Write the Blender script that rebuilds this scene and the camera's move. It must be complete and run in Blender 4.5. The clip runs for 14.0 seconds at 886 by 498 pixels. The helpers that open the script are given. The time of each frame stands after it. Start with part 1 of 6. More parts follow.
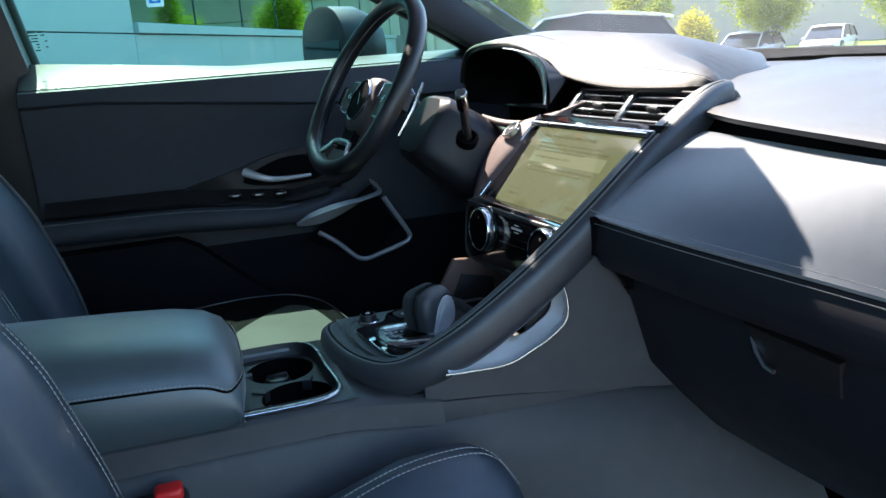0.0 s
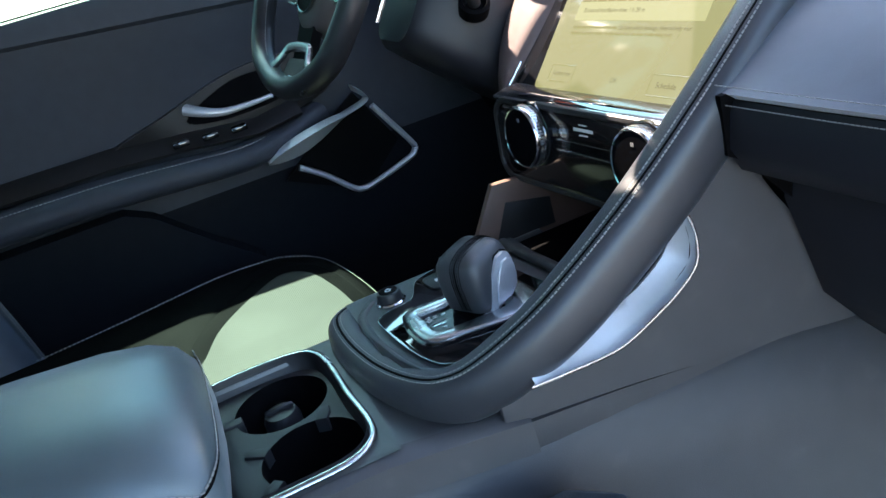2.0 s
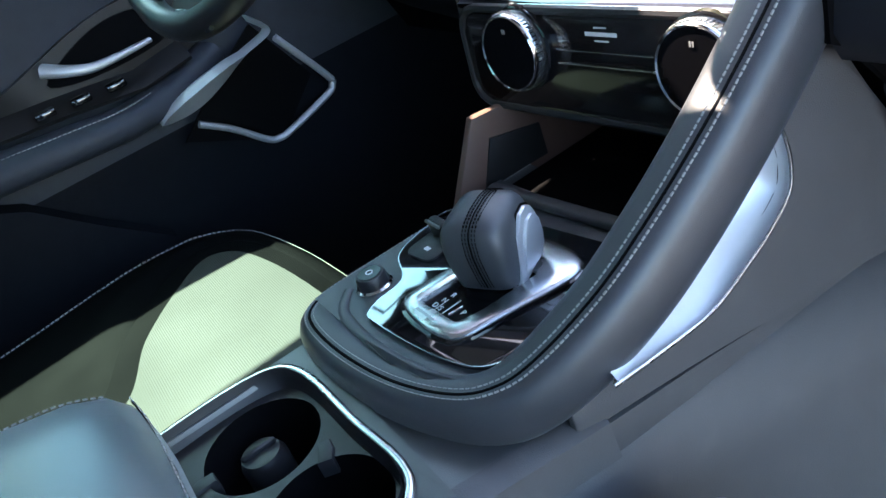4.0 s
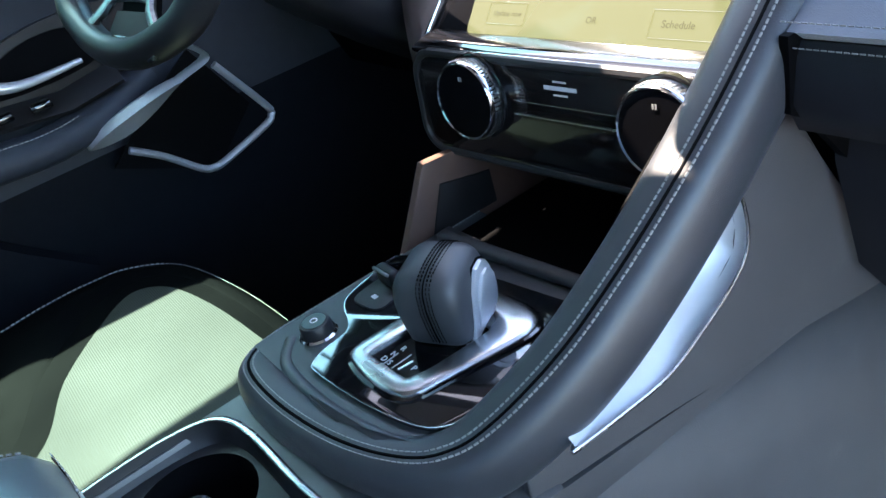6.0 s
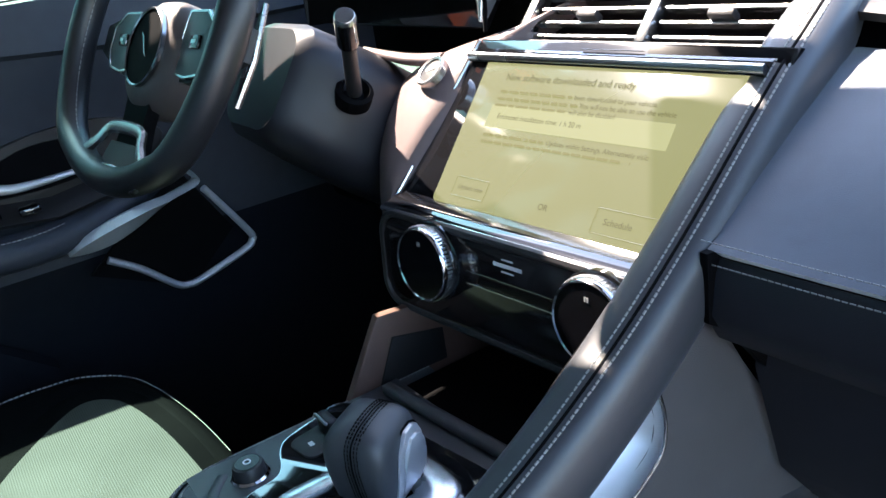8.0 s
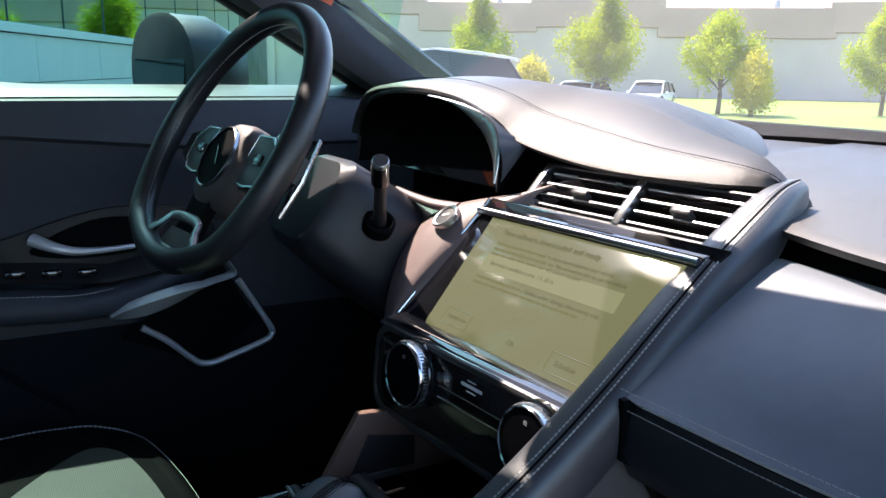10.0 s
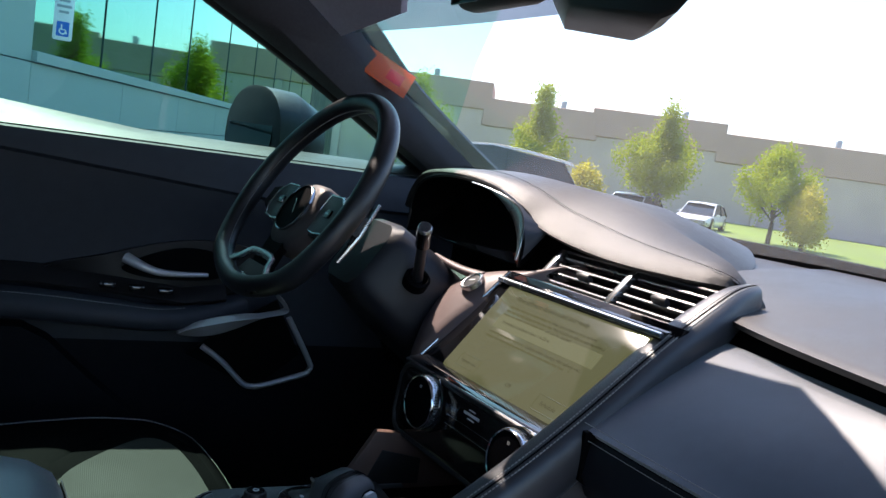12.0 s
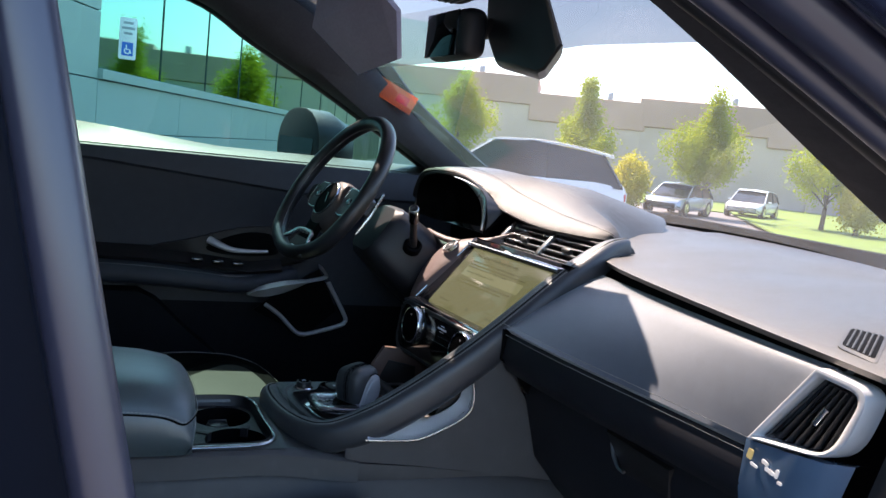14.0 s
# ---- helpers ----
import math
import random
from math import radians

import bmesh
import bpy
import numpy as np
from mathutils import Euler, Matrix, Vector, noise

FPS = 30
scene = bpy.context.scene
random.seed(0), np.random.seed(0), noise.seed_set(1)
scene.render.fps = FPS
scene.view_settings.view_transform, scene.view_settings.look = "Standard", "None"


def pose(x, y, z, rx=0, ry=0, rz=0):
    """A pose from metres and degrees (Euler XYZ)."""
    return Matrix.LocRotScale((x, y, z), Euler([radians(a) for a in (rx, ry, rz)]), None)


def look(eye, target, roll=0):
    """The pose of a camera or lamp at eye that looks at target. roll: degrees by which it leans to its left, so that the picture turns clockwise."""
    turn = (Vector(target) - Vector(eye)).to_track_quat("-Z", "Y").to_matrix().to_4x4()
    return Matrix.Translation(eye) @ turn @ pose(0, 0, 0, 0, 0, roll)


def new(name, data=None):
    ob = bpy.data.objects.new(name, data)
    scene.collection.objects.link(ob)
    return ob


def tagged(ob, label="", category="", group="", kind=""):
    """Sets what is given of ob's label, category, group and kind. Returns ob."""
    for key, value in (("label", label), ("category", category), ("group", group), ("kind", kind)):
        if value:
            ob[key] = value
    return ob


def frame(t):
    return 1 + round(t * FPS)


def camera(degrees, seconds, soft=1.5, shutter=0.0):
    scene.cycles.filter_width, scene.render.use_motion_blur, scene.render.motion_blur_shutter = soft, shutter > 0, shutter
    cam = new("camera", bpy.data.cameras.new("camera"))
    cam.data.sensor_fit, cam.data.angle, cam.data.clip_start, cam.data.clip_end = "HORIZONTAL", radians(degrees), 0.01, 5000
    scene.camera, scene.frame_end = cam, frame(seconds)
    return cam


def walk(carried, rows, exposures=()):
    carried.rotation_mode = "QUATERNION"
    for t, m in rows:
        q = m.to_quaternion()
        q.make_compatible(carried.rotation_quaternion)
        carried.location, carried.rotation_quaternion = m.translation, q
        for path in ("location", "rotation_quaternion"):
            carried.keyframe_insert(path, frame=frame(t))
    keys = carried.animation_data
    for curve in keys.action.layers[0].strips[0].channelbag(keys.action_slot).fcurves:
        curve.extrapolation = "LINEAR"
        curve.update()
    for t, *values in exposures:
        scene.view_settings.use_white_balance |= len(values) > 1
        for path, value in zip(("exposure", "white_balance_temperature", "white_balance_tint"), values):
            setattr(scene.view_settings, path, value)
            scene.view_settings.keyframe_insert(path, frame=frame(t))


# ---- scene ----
cam = camera(57.5, 14.0)
PATH = [
    (0, (0.989, -0.41, 1.105), (-0.862, 0.169, 0.617), -4.3),
    (0.5, (0.867, -0.369, 1.099), (-0.977, 0.174, 0.549), -7.5),
    (1, (0.767, -0.345, 1.094), (-1.065, 0.165, 0.476), -10.7),
    (1.5, (0.69, -0.325, 1.087), (-1.122, 0.16, 0.392), -13.7),
    (2, (0.624, -0.321, 1.074), (-1.155, 0.166, 0.301), -16.3),
    (2.5, (0.562, -0.32, 1.064), (-1.175, 0.178, 0.207), -19.1),
    (3, (0.504, -0.328, 1.055), (-1.181, 0.197, 0.115), -21.4),
    (5.5, (0.393, -0.336, 1.057), (-1.127, 0.411, -0.005), -19.7),
    (6, (0.397, -0.335, 1.067), (-1.119, 0.481, 0.05), -16.8),
    (6.5, (0.397, -0.333, 1.075), (-1.126, 0.544, 0.121), -14.3),
    (7, (0.405, -0.328, 1.078), (-1.141, 0.58, 0.191), -12.6),
    (7.5, (0.411, -0.319, 1.087), (-1.145, 0.624, 0.257), -10.8),
    (8, (0.428, -0.309, 1.099), (-1.154, 0.65, 0.338), -9.0),
    (8.5, (0.455, -0.31, 1.111), (-1.155, 0.658, 0.424), -7.0),
    (9, (0.487, -0.316, 1.123), (-1.151, 0.66, 0.52), -4.5),
    (11.5, (0.664, -0.391, 1.124), (-1.105, 0.509, 0.873), 7.4),
    (12, (0.719, -0.413, 1.123), (-1.063, 0.466, 0.898), 8.3),
    (12.5, (0.79, -0.44, 1.125), (-1.001, 0.422, 0.901), 8.2),
    (13, (0.886, -0.47, 1.135), (-0.914, 0.37, 0.904), 7.7),
    (13.5, (1.013, -0.496, 1.142), (-0.8, 0.313, 0.902), 7.0),
    (14, (1.184, -0.502, 1.149), (-0.648, 0.262, 0.9), 6.3),
]
EXPOSURES = [(0, 2.2, 5600, 3), (1, 2.8, 5850, 5), (2, 3.2, 6000, 7), (3, 3.5, 6050, 8), (5.5, 3.6, 5900, 7), (7.5, 3.2, 5850, 7), (9, 2.8, 5800, 8), (11.5, 1.35, 5700, 9), (13, 1.4, 5850, 10), (14, 1.75, 6000, 11)]
walk(cam, [(t, look(eye, target, roll)) for t, eye, target, roll in PATH], exposures=EXPOSURES)

# ---- world and sun ----
SUN = Vector((-1.0, -0.15, 1.56)).normalized()      # towards the sun
world = bpy.data.worlds.new("sky")
scene.world = world
world.use_nodes = True
wn = world.node_tree
sky = wn.nodes.new("ShaderNodeTexSky")
sky.sky_type, sky.sun_disc = "NISHITA", False
sky.sun_elevation = math.asin(SUN.z)
sky.sun_rotation = math.atan2(SUN.x, SUN.y)
sky.dust_density, sky.air_density = 1.2, 1.2
wn.links.new(sky.outputs[0], wn.nodes["Background"].inputs[0])
wn.nodes["Background"].inputs[1].default_value = 0.15
sun = new("sun", bpy.data.lights.new("sun", "SUN"))
sun.data.energy, sun.data.angle, sun.data.color = 4.6, radians(0.6), (1.0, 0.79, 0.62)
sun.matrix_world = look(SUN * 30, (0, 0, 0))


# ---- materials ----
def mat(name, color, rough=0.5, metal=0.0, var=0.12, scale=30.0, bump=0.0, bump_scale=400.0, coat=0.0, spec=0.5, sheen=0.0, kind="noise", wear=0.0, wear_color=None):
    """Colour with two scales of variation, roughness variation and a fine relief."""
    m = bpy.data.materials.new(name)
    m.use_nodes = True
    nt = m.node_tree
    n, ln = nt.nodes, nt.links
    b = n["Principled BSDF"]
    geo = n.new("ShaderNodeTexCoord")
    big, fine = n.new("ShaderNodeTexNoise"), n.new("ShaderNodeTexNoise")
    big.inputs["Scale"].default_value, fine.inputs["Scale"].default_value = scale * 0.12, scale
    big.inputs["Detail"].default_value, fine.inputs["Detail"].default_value = 3, 5
    for t in (big, fine):
        ln.new(geo.outputs["Object"], t.inputs["Vector"])
    add = n.new("ShaderNodeMath")
    add.operation = "ADD"
    ln.new(big.outputs[0], add.inputs[0]), ln.new(fine.outputs[0], add.inputs[1])
    span = n.new("ShaderNodeMapRange")
    span.inputs["From Min"].default_value, span.inputs["From Max"].default_value = 0.6, 1.4
    span.inputs["To Min"].default_value, span.inputs["To Max"].default_value = 1 - var, 1 + var
    ln.new(add.outputs[0], span.inputs[0])
    mul = n.new("ShaderNodeVectorMath")
    mul.operation = "SCALE"
    mul.inputs[0].default_value = color
    ln.new(span.outputs[0], mul.inputs["Scale"])
    out = mul.outputs[0]
    if wear_color:
        ramp = n.new("ShaderNodeMapRange")
        ramp.inputs["From Min"].default_value, ramp.inputs["From Max"].default_value = 0.62 - wear, 0.70 - wear
        ln.new(fine.outputs[0], ramp.inputs[0])
        mix = n.new("ShaderNodeMix")
        mix.data_type = "RGBA"
        ln.new(ramp.outputs[0], mix.inputs[0]), ln.new(out, mix.inputs[6])
        mix.inputs[7].default_value = (*wear_color, 1)
        out = mix.outputs[2]
    ln.new(out, b.inputs["Base Color"])
    rr = n.new("ShaderNodeMapRange")
    rr.inputs["From Min"].default_value, rr.inputs["From Max"].default_value = 0.3, 0.7
    rr.inputs["To Min"].default_value, rr.inputs["To Max"].default_value = max(0.02, rough * 0.85), min(1, rough * 1.15)
    ln.new(big.outputs[0], rr.inputs[0]), ln.new(rr.outputs[0], b.inputs["Roughness"])
    b.inputs["Metallic"].default_value = metal
    b.inputs["Specular IOR Level"].default_value = spec
    b.inputs["Coat Weight"].default_value = coat
    b.inputs["Sheen Weight"].default_value, b.inputs["Sheen Roughness"].default_value = sheen, 0.4
    b.inputs["Coat Roughness"].default_value = 0.04
    if bump:
        if kind == "leather":
            tex = n.new("ShaderNodeTexVoronoi")
            tex.feature = "DISTANCE_TO_EDGE"
        elif kind == "ribs":
            tex = n.new("ShaderNodeTexWave")
            tex.bands_direction = "Y"
            tex.inputs["Distortion"].default_value = 0.3
        else:
            tex = n.new("ShaderNodeTexNoise")
        tex.inputs["Scale"].default_value = bump_scale
        ln.new(geo.outputs["Object"], tex.inputs["Vector"])
        bp = n.new("ShaderNodeBump")
        bp.inputs["Strength"].default_value, bp.inputs["Distance"].default_value = bump, 0.001
        ln.new(tex.outputs[0], bp.inputs["Height"]), ln.new(bp.outputs[0], b.inputs["Normal"])
    return m


def glass(name, tint, gloss=0.06, rough=0.0, veil=0.0):
    """Thin tinted pane: clear through, its mirror layer growing at grazing angles. A white veil imitates glare haze."""
    m = bpy.data.materials.new(name)
    m.use_nodes = True
    n, ln = m.node_tree.nodes, m.node_tree.links
    n.remove(n["Principled BSDF"])
    t, g = n.new("ShaderNodeBsdfTransparent"), n.new("ShaderNodeBsdfGlossy")
    x, f, p, k = n.new("ShaderNodeMixShader"), n.new("ShaderNodeLayerWeight"), n.new("ShaderNodeMath"), n.new("ShaderNodeMapRange")
    t.inputs[0].default_value = (*tint, 1)
    g.inputs["Roughness"].default_value = rough
    p.operation = "POWER"
    p.inputs[1].default_value = 5.0
    k.inputs["To Min"].default_value, k.inputs["To Max"].default_value = gloss, 0.55
    ln.new(f.outputs["Facing"], p.inputs[0]), ln.new(p.outputs[0], k.inputs[0]), ln.new(k.outputs[0], x.inputs[0])
    ln.new(t.outputs[0], x.inputs[1]), ln.new(g.outputs[0], x.inputs[2])
    out = x.outputs[0]
    if veil:
        # translucent white mixed in to imitate the glare haze on the glass
        haze, mix, grain = n.new("ShaderNodeBsdfTranslucent"), n.new("ShaderNodeMixShader"), n.new("ShaderNodeTexNoise")
        grain.inputs["Scale"].default_value = 7.0
        amount = n.new("ShaderNodeMapRange")
        amount.inputs["To Min"].default_value, amount.inputs["To Max"].default_value = veil * 0.6, veil * 1.4
        ln.new(grain.outputs[0], amount.inputs[0]), ln.new(amount.outputs[0], mix.inputs[0])
        haze.inputs[0].default_value = (0.8, 0.8, 0.8, 1)
        ln.new(out, mix.inputs[1]), ln.new(haze.outputs[0], mix.inputs[2])
        out = mix.outputs[0]
    ln.new(out, n["Material Output"].inputs[0])
    return m


def glow(name, color, strength):
    m = bpy.data.materials.new(name)
    m.use_nodes = True
    b = m.node_tree.nodes["Principled BSDF"]
    b.inputs["Base Color"].default_value = (0.02, 0.02, 0.02, 1)
    b.inputs["Emission Color"].default_value, b.inputs["Emission Strength"].default_value = (*color, 1), strength
    b.inputs["Roughness"].default_value = 0.12
    return m


LEATHER = mat("black_leather", (0.034, 0.036, 0.041), 0.38, var=0.15, scale=60, bump=0.22, bump_scale=900, kind="leather", spec=0.8, sheen=0.12)
LEATHER_SEAT = mat("seat_leather", (0.048, 0.060, 0.078), 0.38, var=0.2, scale=50, bump=0.3, bump_scale=700, kind="leather", spec=0.9)
INSERT = mat("pale_seat_leather", (0.025, 0.025, 0.022), 0.6, var=0.06, scale=40, spec=0.25, bump=0.14, bump_scale=140, kind="ribs")
DASH = mat("dash_soft_plastic", (0.047, 0.043, 0.039), 0.46, var=0.10, scale=40, bump=0.35, bump_scale=1100, kind="leather")
PLASTIC = mat("grey_black_plastic", (0.018, 0.018, 0.020), 0.42, var=0.12, scale=50, bump=0.25, bump_scale=1300)
SIDE = mat("console_side_plastic", (0.068, 0.066, 0.069), 0.55, var=0.12, scale=30, bump=0.3, bump_scale=1100, wear=0.0, wear_color=(0.078, 0.076, 0.078))
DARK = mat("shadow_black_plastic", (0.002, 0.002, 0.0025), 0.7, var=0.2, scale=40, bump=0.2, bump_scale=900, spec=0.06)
GLOSS = mat("piano_black", (0.006, 0.006, 0.007), 0.06, var=0.1, scale=30, coat=1.0)
FACE = mat("knob_face_black", (0.004, 0.004, 0.005), 0.16, var=0.1, scale=30, spec=0.10)
PANEL_BLACK = mat("panel_brown_black", (0.010, 0.008, 0.008), 0.10, var=0.15, scale=60, spec=0.35)
SATIN = mat("satin_aluminium", (0.62, 0.63, 0.64), 0.26, metal=1.0, var=0.04, scale=90)
SILVER = mat("silver_trim_paint", (0.58, 0.58, 0.59), 0.32, metal=0.45, var=0.04, scale=90)
CHROME = mat("chrome", (0.78, 0.79, 0.80), 0.10, metal=1.0, var=0.03, scale=60)
THREAD = mat("grey_thread", (0.30, 0.295, 0.28), 0.7, var=0.1, scale=900)
CARPET = mat("black_carpet", (0.003, 0.003, 0.004), 0.95, var=0.5, scale=400, bump=1.0, bump_scale=700, spec=0.03)
SILL = mat("upper_door_trim", (0.032, 0.033, 0.031), 0.45, var=0.06, scale=50, bump=0.2, bump_scale=1100, kind="leather")
HEADLINER = mat("grey_headliner", (0.42, 0.41, 0.42), 0.9, var=0.08, scale=200, bump=0.3, bump_scale=900)
PILLAR = mat("pillar_fabric", (0.035, 0.034, 0.038), 0.85, var=0.2, scale=200, bump=0.4, bump_scale=900)
PAINT = mat("dark_blue_paint", (0.024, 0.029, 0.060), 0.12, var=0.1, scale=20, coat=1.0)
RUBBER = mat("black_rubber", (0.014, 0.014, 0.016), 0.5, var=0.2, scale=60)
RED = mat("red_button", (0.75, 0.02, 0.02), 0.35, var=0.05, scale=60)
WHITE = mat("white_print", (0.75, 0.75, 0.75), 0.5, var=0.03, scale=60)
SCREEN = glow("screen_face", (0.60, 0.545, 0.23), 0.088)
SCREEN_BOX = glow("screen_box", (0.80, 0.735, 0.34), 0.096)
INK = glow("screen_ink", (0.20, 0.17, 0.05), 0.10)
INK_SOFT = glow("screen_soft_ink", (0.36, 0.31, 0.10), 0.12)
CONSOLE = mat("console_satin_plastic", (0.042, 0.044, 0.047), 0.34, var=0.10, scale=50, bump=0.2, bump_scale=1300, spec=0.9)
MIRROR_DIM = mat("dimmed_mirror", (0.05, 0.062, 0.068), 0.04, metal=1.0, var=0.02)
GREEN_GLASS = glass("green_side_glass", (0.54, 0.86, 0.76))
CLEAR_GLASS = glass("windscreen_glass", (0.93, 0.90, 0.90), veil=0.035)
DOOR = mat("door_trim_black", (0.030, 0.033, 0.042), 0.55, spec=0.4, var=0.15, scale=50, bump=0.25, bump_scale=900, kind="leather")
# darker copy of the door trim that carries the shade of the footwell
DOOR_SHADED = mat("footwell_shade_door_plastic", (0.007, 0.008, 0.011), 0.7, spec=0.12, var=0.15, scale=50, bump=0.25, bump_scale=900)
DOOR_POD = mat("door_pod_brown_black", (0.012, 0.011, 0.011), 0.5, var=0.12, scale=50, bump=0.2, bump_scale=1100)
BAND_GLASS = glass("windscreen_shade_band", (0.145, 0.145, 0.165), veil=0.05)
UPPER_GLASS = glass("windscreen_upper_glass", (0.20, 0.20, 0.23), veil=0.04)
PILLAR_SKIN = mat("pillar_cover", (0.020, 0.024, 0.042), 0.42, var=0.1, scale=30, spec=0.3)
# grey of the board that imitates a windscreen reflection
REFLECTION_GREY = mat("reflection_board_grey", (0.36, 0.34, 0.42), 0.9, var=0.1, scale=150, bump=0.3, bump_scale=900)
# black leather with the side window's teal reflection put into its base colour
PAD_TEAL_SHEEN = mat("armrest_leather_teal_sheen", (0.074, 0.098, 0.104), 0.38, var=0.08, scale=60, bump=0.22, bump_scale=900, kind="leather", spec=1.0, sheen=0.25)
TRAY_BROWN = mat("brown_tray_trim", (0.13, 0.075, 0.055), 0.45, var=0.15, scale=40, bump=0.2, bump_scale=900)
FASCIA = mat("fascia_leather", (0.080, 0.093, 0.118), 0.50, var=0.12, scale=60, bump=0.2, bump_scale=900, kind="leather", spec=0.7, sheen=0.5)
# grey plastic with the pink of sunlight mixed into its colour
WING_SUN_PINK = mat("sun_tinted_wing_plastic", (0.145, 0.104, 0.098), 0.5, var=0.1, scale=40, bump=0.25, bump_scale=1100)
SEAL = mat("pillar_seal", (0.030, 0.031, 0.055), 0.34, var=0.1, scale=30, spec=1.0)
SHROUD = mat("column_shroud_plastic", (0.010, 0.010, 0.014), 0.45, var=0.1, scale=50, bump=0.25, bump_scale=1300)
TRIM_ALU = mat("brushed_trim", (0.38, 0.38, 0.39), 0.34, metal=1.0, var=0.05, scale=90)
TRIM_BRIGHT = mat("bright_brushed_trim", (0.72, 0.73, 0.74), 0.38, metal=0.42, var=0.04, scale=90)
RIM = mat("wheel_leather", (0.014, 0.014, 0.016), 0.34, var=0.15, scale=60, bump=0.2, bump_scale=900, kind="leather", spec=0.7)
GLOVE = mat("glovebox_plastic", (0.012, 0.012, 0.016), 0.5, var=0.12, scale=50, bump=0.25, bump_scale=1300, spec=0.35)
VENT_WHITE = mat("vent_surround_silver", (0.66, 0.66, 0.68), 0.34, metal=0.3, var=0.04, scale=90)
# base colour lightened to hold the blue highlight of the glossy trim
END_HIGHLIGHT_BLUE = mat("highlight_blue_end_trim", (0.085, 0.130, 0.205), 0.22, var=0.1, scale=40, coat=0.8)
PRINT_YELLOW = mat("yellow_print", (0.55, 0.45, 0.18), 0.5, var=0.05, scale=60)
ETCH = mat("etched_print", (0.05, 0.08, 0.08), 0.8, var=0.1, scale=200)
coat = PAD_TEAL_SHEEN.node_tree.nodes["Principled BSDF"].inputs
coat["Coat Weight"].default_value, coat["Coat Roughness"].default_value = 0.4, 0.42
# seat leather darkened in colour so the sunlit bolsters look shaded
LEATHER_SHADED = mat("shade_darkened_seat_leather", (0.0009, 0.0010, 0.0014), 0.75, var=0.2, scale=50, bump=0.3, bump_scale=700, kind="leather", spec=0.04)
# black cover lightened towards pink to imitate sun falling on it
COVER = mat("airbag_cover_sun_tint", (0.075, 0.060, 0.058), 0.5, var=0.1, scale=60, bump=0.2, bump_scale=900, kind="leather")
KNOB = mat("knob_leather", (0.045, 0.047, 0.052), 0.45, var=0.12, scale=60, bump=0.2, bump_scale=900, kind="leather", spec=0.7)
DARK_CHROME = mat("dark_chrome", (0.36, 0.37, 0.39), 0.2, metal=1.0, var=0.03, scale=60)
ORANGE = bpy.data.materials.new("orange_paper")
ORANGE.use_nodes = True
on = ORANGE.node_tree
paper, back_light, blend = on.nodes["Principled BSDF"], on.nodes.new("ShaderNodeBsdfTranslucent"), on.nodes.new("ShaderNodeMixShader")
paper.inputs["Base Color"].default_value = back_light.inputs[0].default_value = (0.95, 0.22, 0.05, 1)
blend.inputs[0].default_value = 0.6
on.links.new(paper.outputs[0], blend.inputs[1]), on.links.new(back_light.outputs[0], blend.inputs[2])
on.links.new(blend.outputs[0], on.nodes["Material Output"].inputs[0])


# ---- building helpers ----
def smooth(me, angle=40):
    me.shade_smooth()
    me.set_sharp_from_angle(angle=radians(angle))


def thing(name, place, label, category, group="", kind=""):
    root = new(name)
    root.location = place
    root.empty_display_size = 0.05
    return tagged(root, label, category, group, kind)


def part(name, bm, material, parent=None, label="", angle=40):
    """One bmesh, in world places, as one mesh object under a thing or a part."""
    me = bpy.data.meshes.new(name)
    bmesh.ops.recalc_face_normals(bm, faces=bm.faces)
    bm.to_mesh(me)
    bm.free()
    me.materials.append(material)
    smooth(me, angle)
    ob = new(name, me)
    if parent:
        ob.parent = parent
        if parent.type == "EMPTY":
            ob.matrix_parent_inverse = Matrix.Translation(-Vector(parent.location))
    return tagged(ob, label)


def spline(ctrl, n=8, closed=False):
    """A smooth line through the points (Catmull-Rom)."""
    p = [Vector(c) for c in ctrl]
    k = len(p)
    out = []
    for i in range(k if closed else k - 1):
        a, b, c, d = (p[(i + o) % k] if closed else p[min(max(i + o, 0), k - 1)] for o in (-1, 0, 1, 2))
        for j in range(n):
            t = j / n
            out.append(0.5 * (2 * b + (c - a) * t + (2 * a - 5 * b + 4 * c - d) * t * t + (3 * b - a - 3 * c + d) * t ** 3))
    if not closed:
        out.append(p[-1].copy())
    return out


def loft(rows, close_u=False, close_v=False, caps=False, bm=None):
    """A skin over rows of points (all of one length)."""
    bm = bm or bmesh.new()
    vs = [[bm.verts.new(p) for p in row] for row in rows]
    m, k = len(vs), len(vs[0])
    for i in range(m if close_v else m - 1):
        for j in range(k if close_u else k - 1):
            a, b, c, d = vs[i][j], vs[i][(j + 1) % k], vs[(i + 1) % m][(j + 1) % k], vs[(i + 1) % m][j]
            bm.faces.new((a, b, c, d))
    if caps:
        bm.faces.new(vs[0])
        bm.faces.new(vs[-1][::-1])
    return bm


def thick(bm, depth, out=(0, -0.4, 1)):
    """Gives a sheet depth, away from the side that looks along out."""
    depth = abs(depth)
    bmesh.ops.recalc_face_normals(bm, faces=bm.faces)
    total = Vector((0, 0, 0))
    for f in bm.faces:
        total += f.normal * f.calc_area()
    if total.dot(Vector(out)) < 0:
        bmesh.ops.reverse_faces(bm, faces=bm.faces)
    bm.normal_update()
    old_faces, rim = bm.faces[:], [e for e in bm.edges if e.is_boundary]
    twin = {v: bm.verts.new(v.co - v.normal * depth) for v in bm.verts[:]}
    for f in old_faces:
        bm.faces.new([twin[v] for v in reversed(f.verts)])
    for e in rim:
        a, b = e.verts
        bm.faces.new((a, b, twin[b], twin[a]))
    return bm


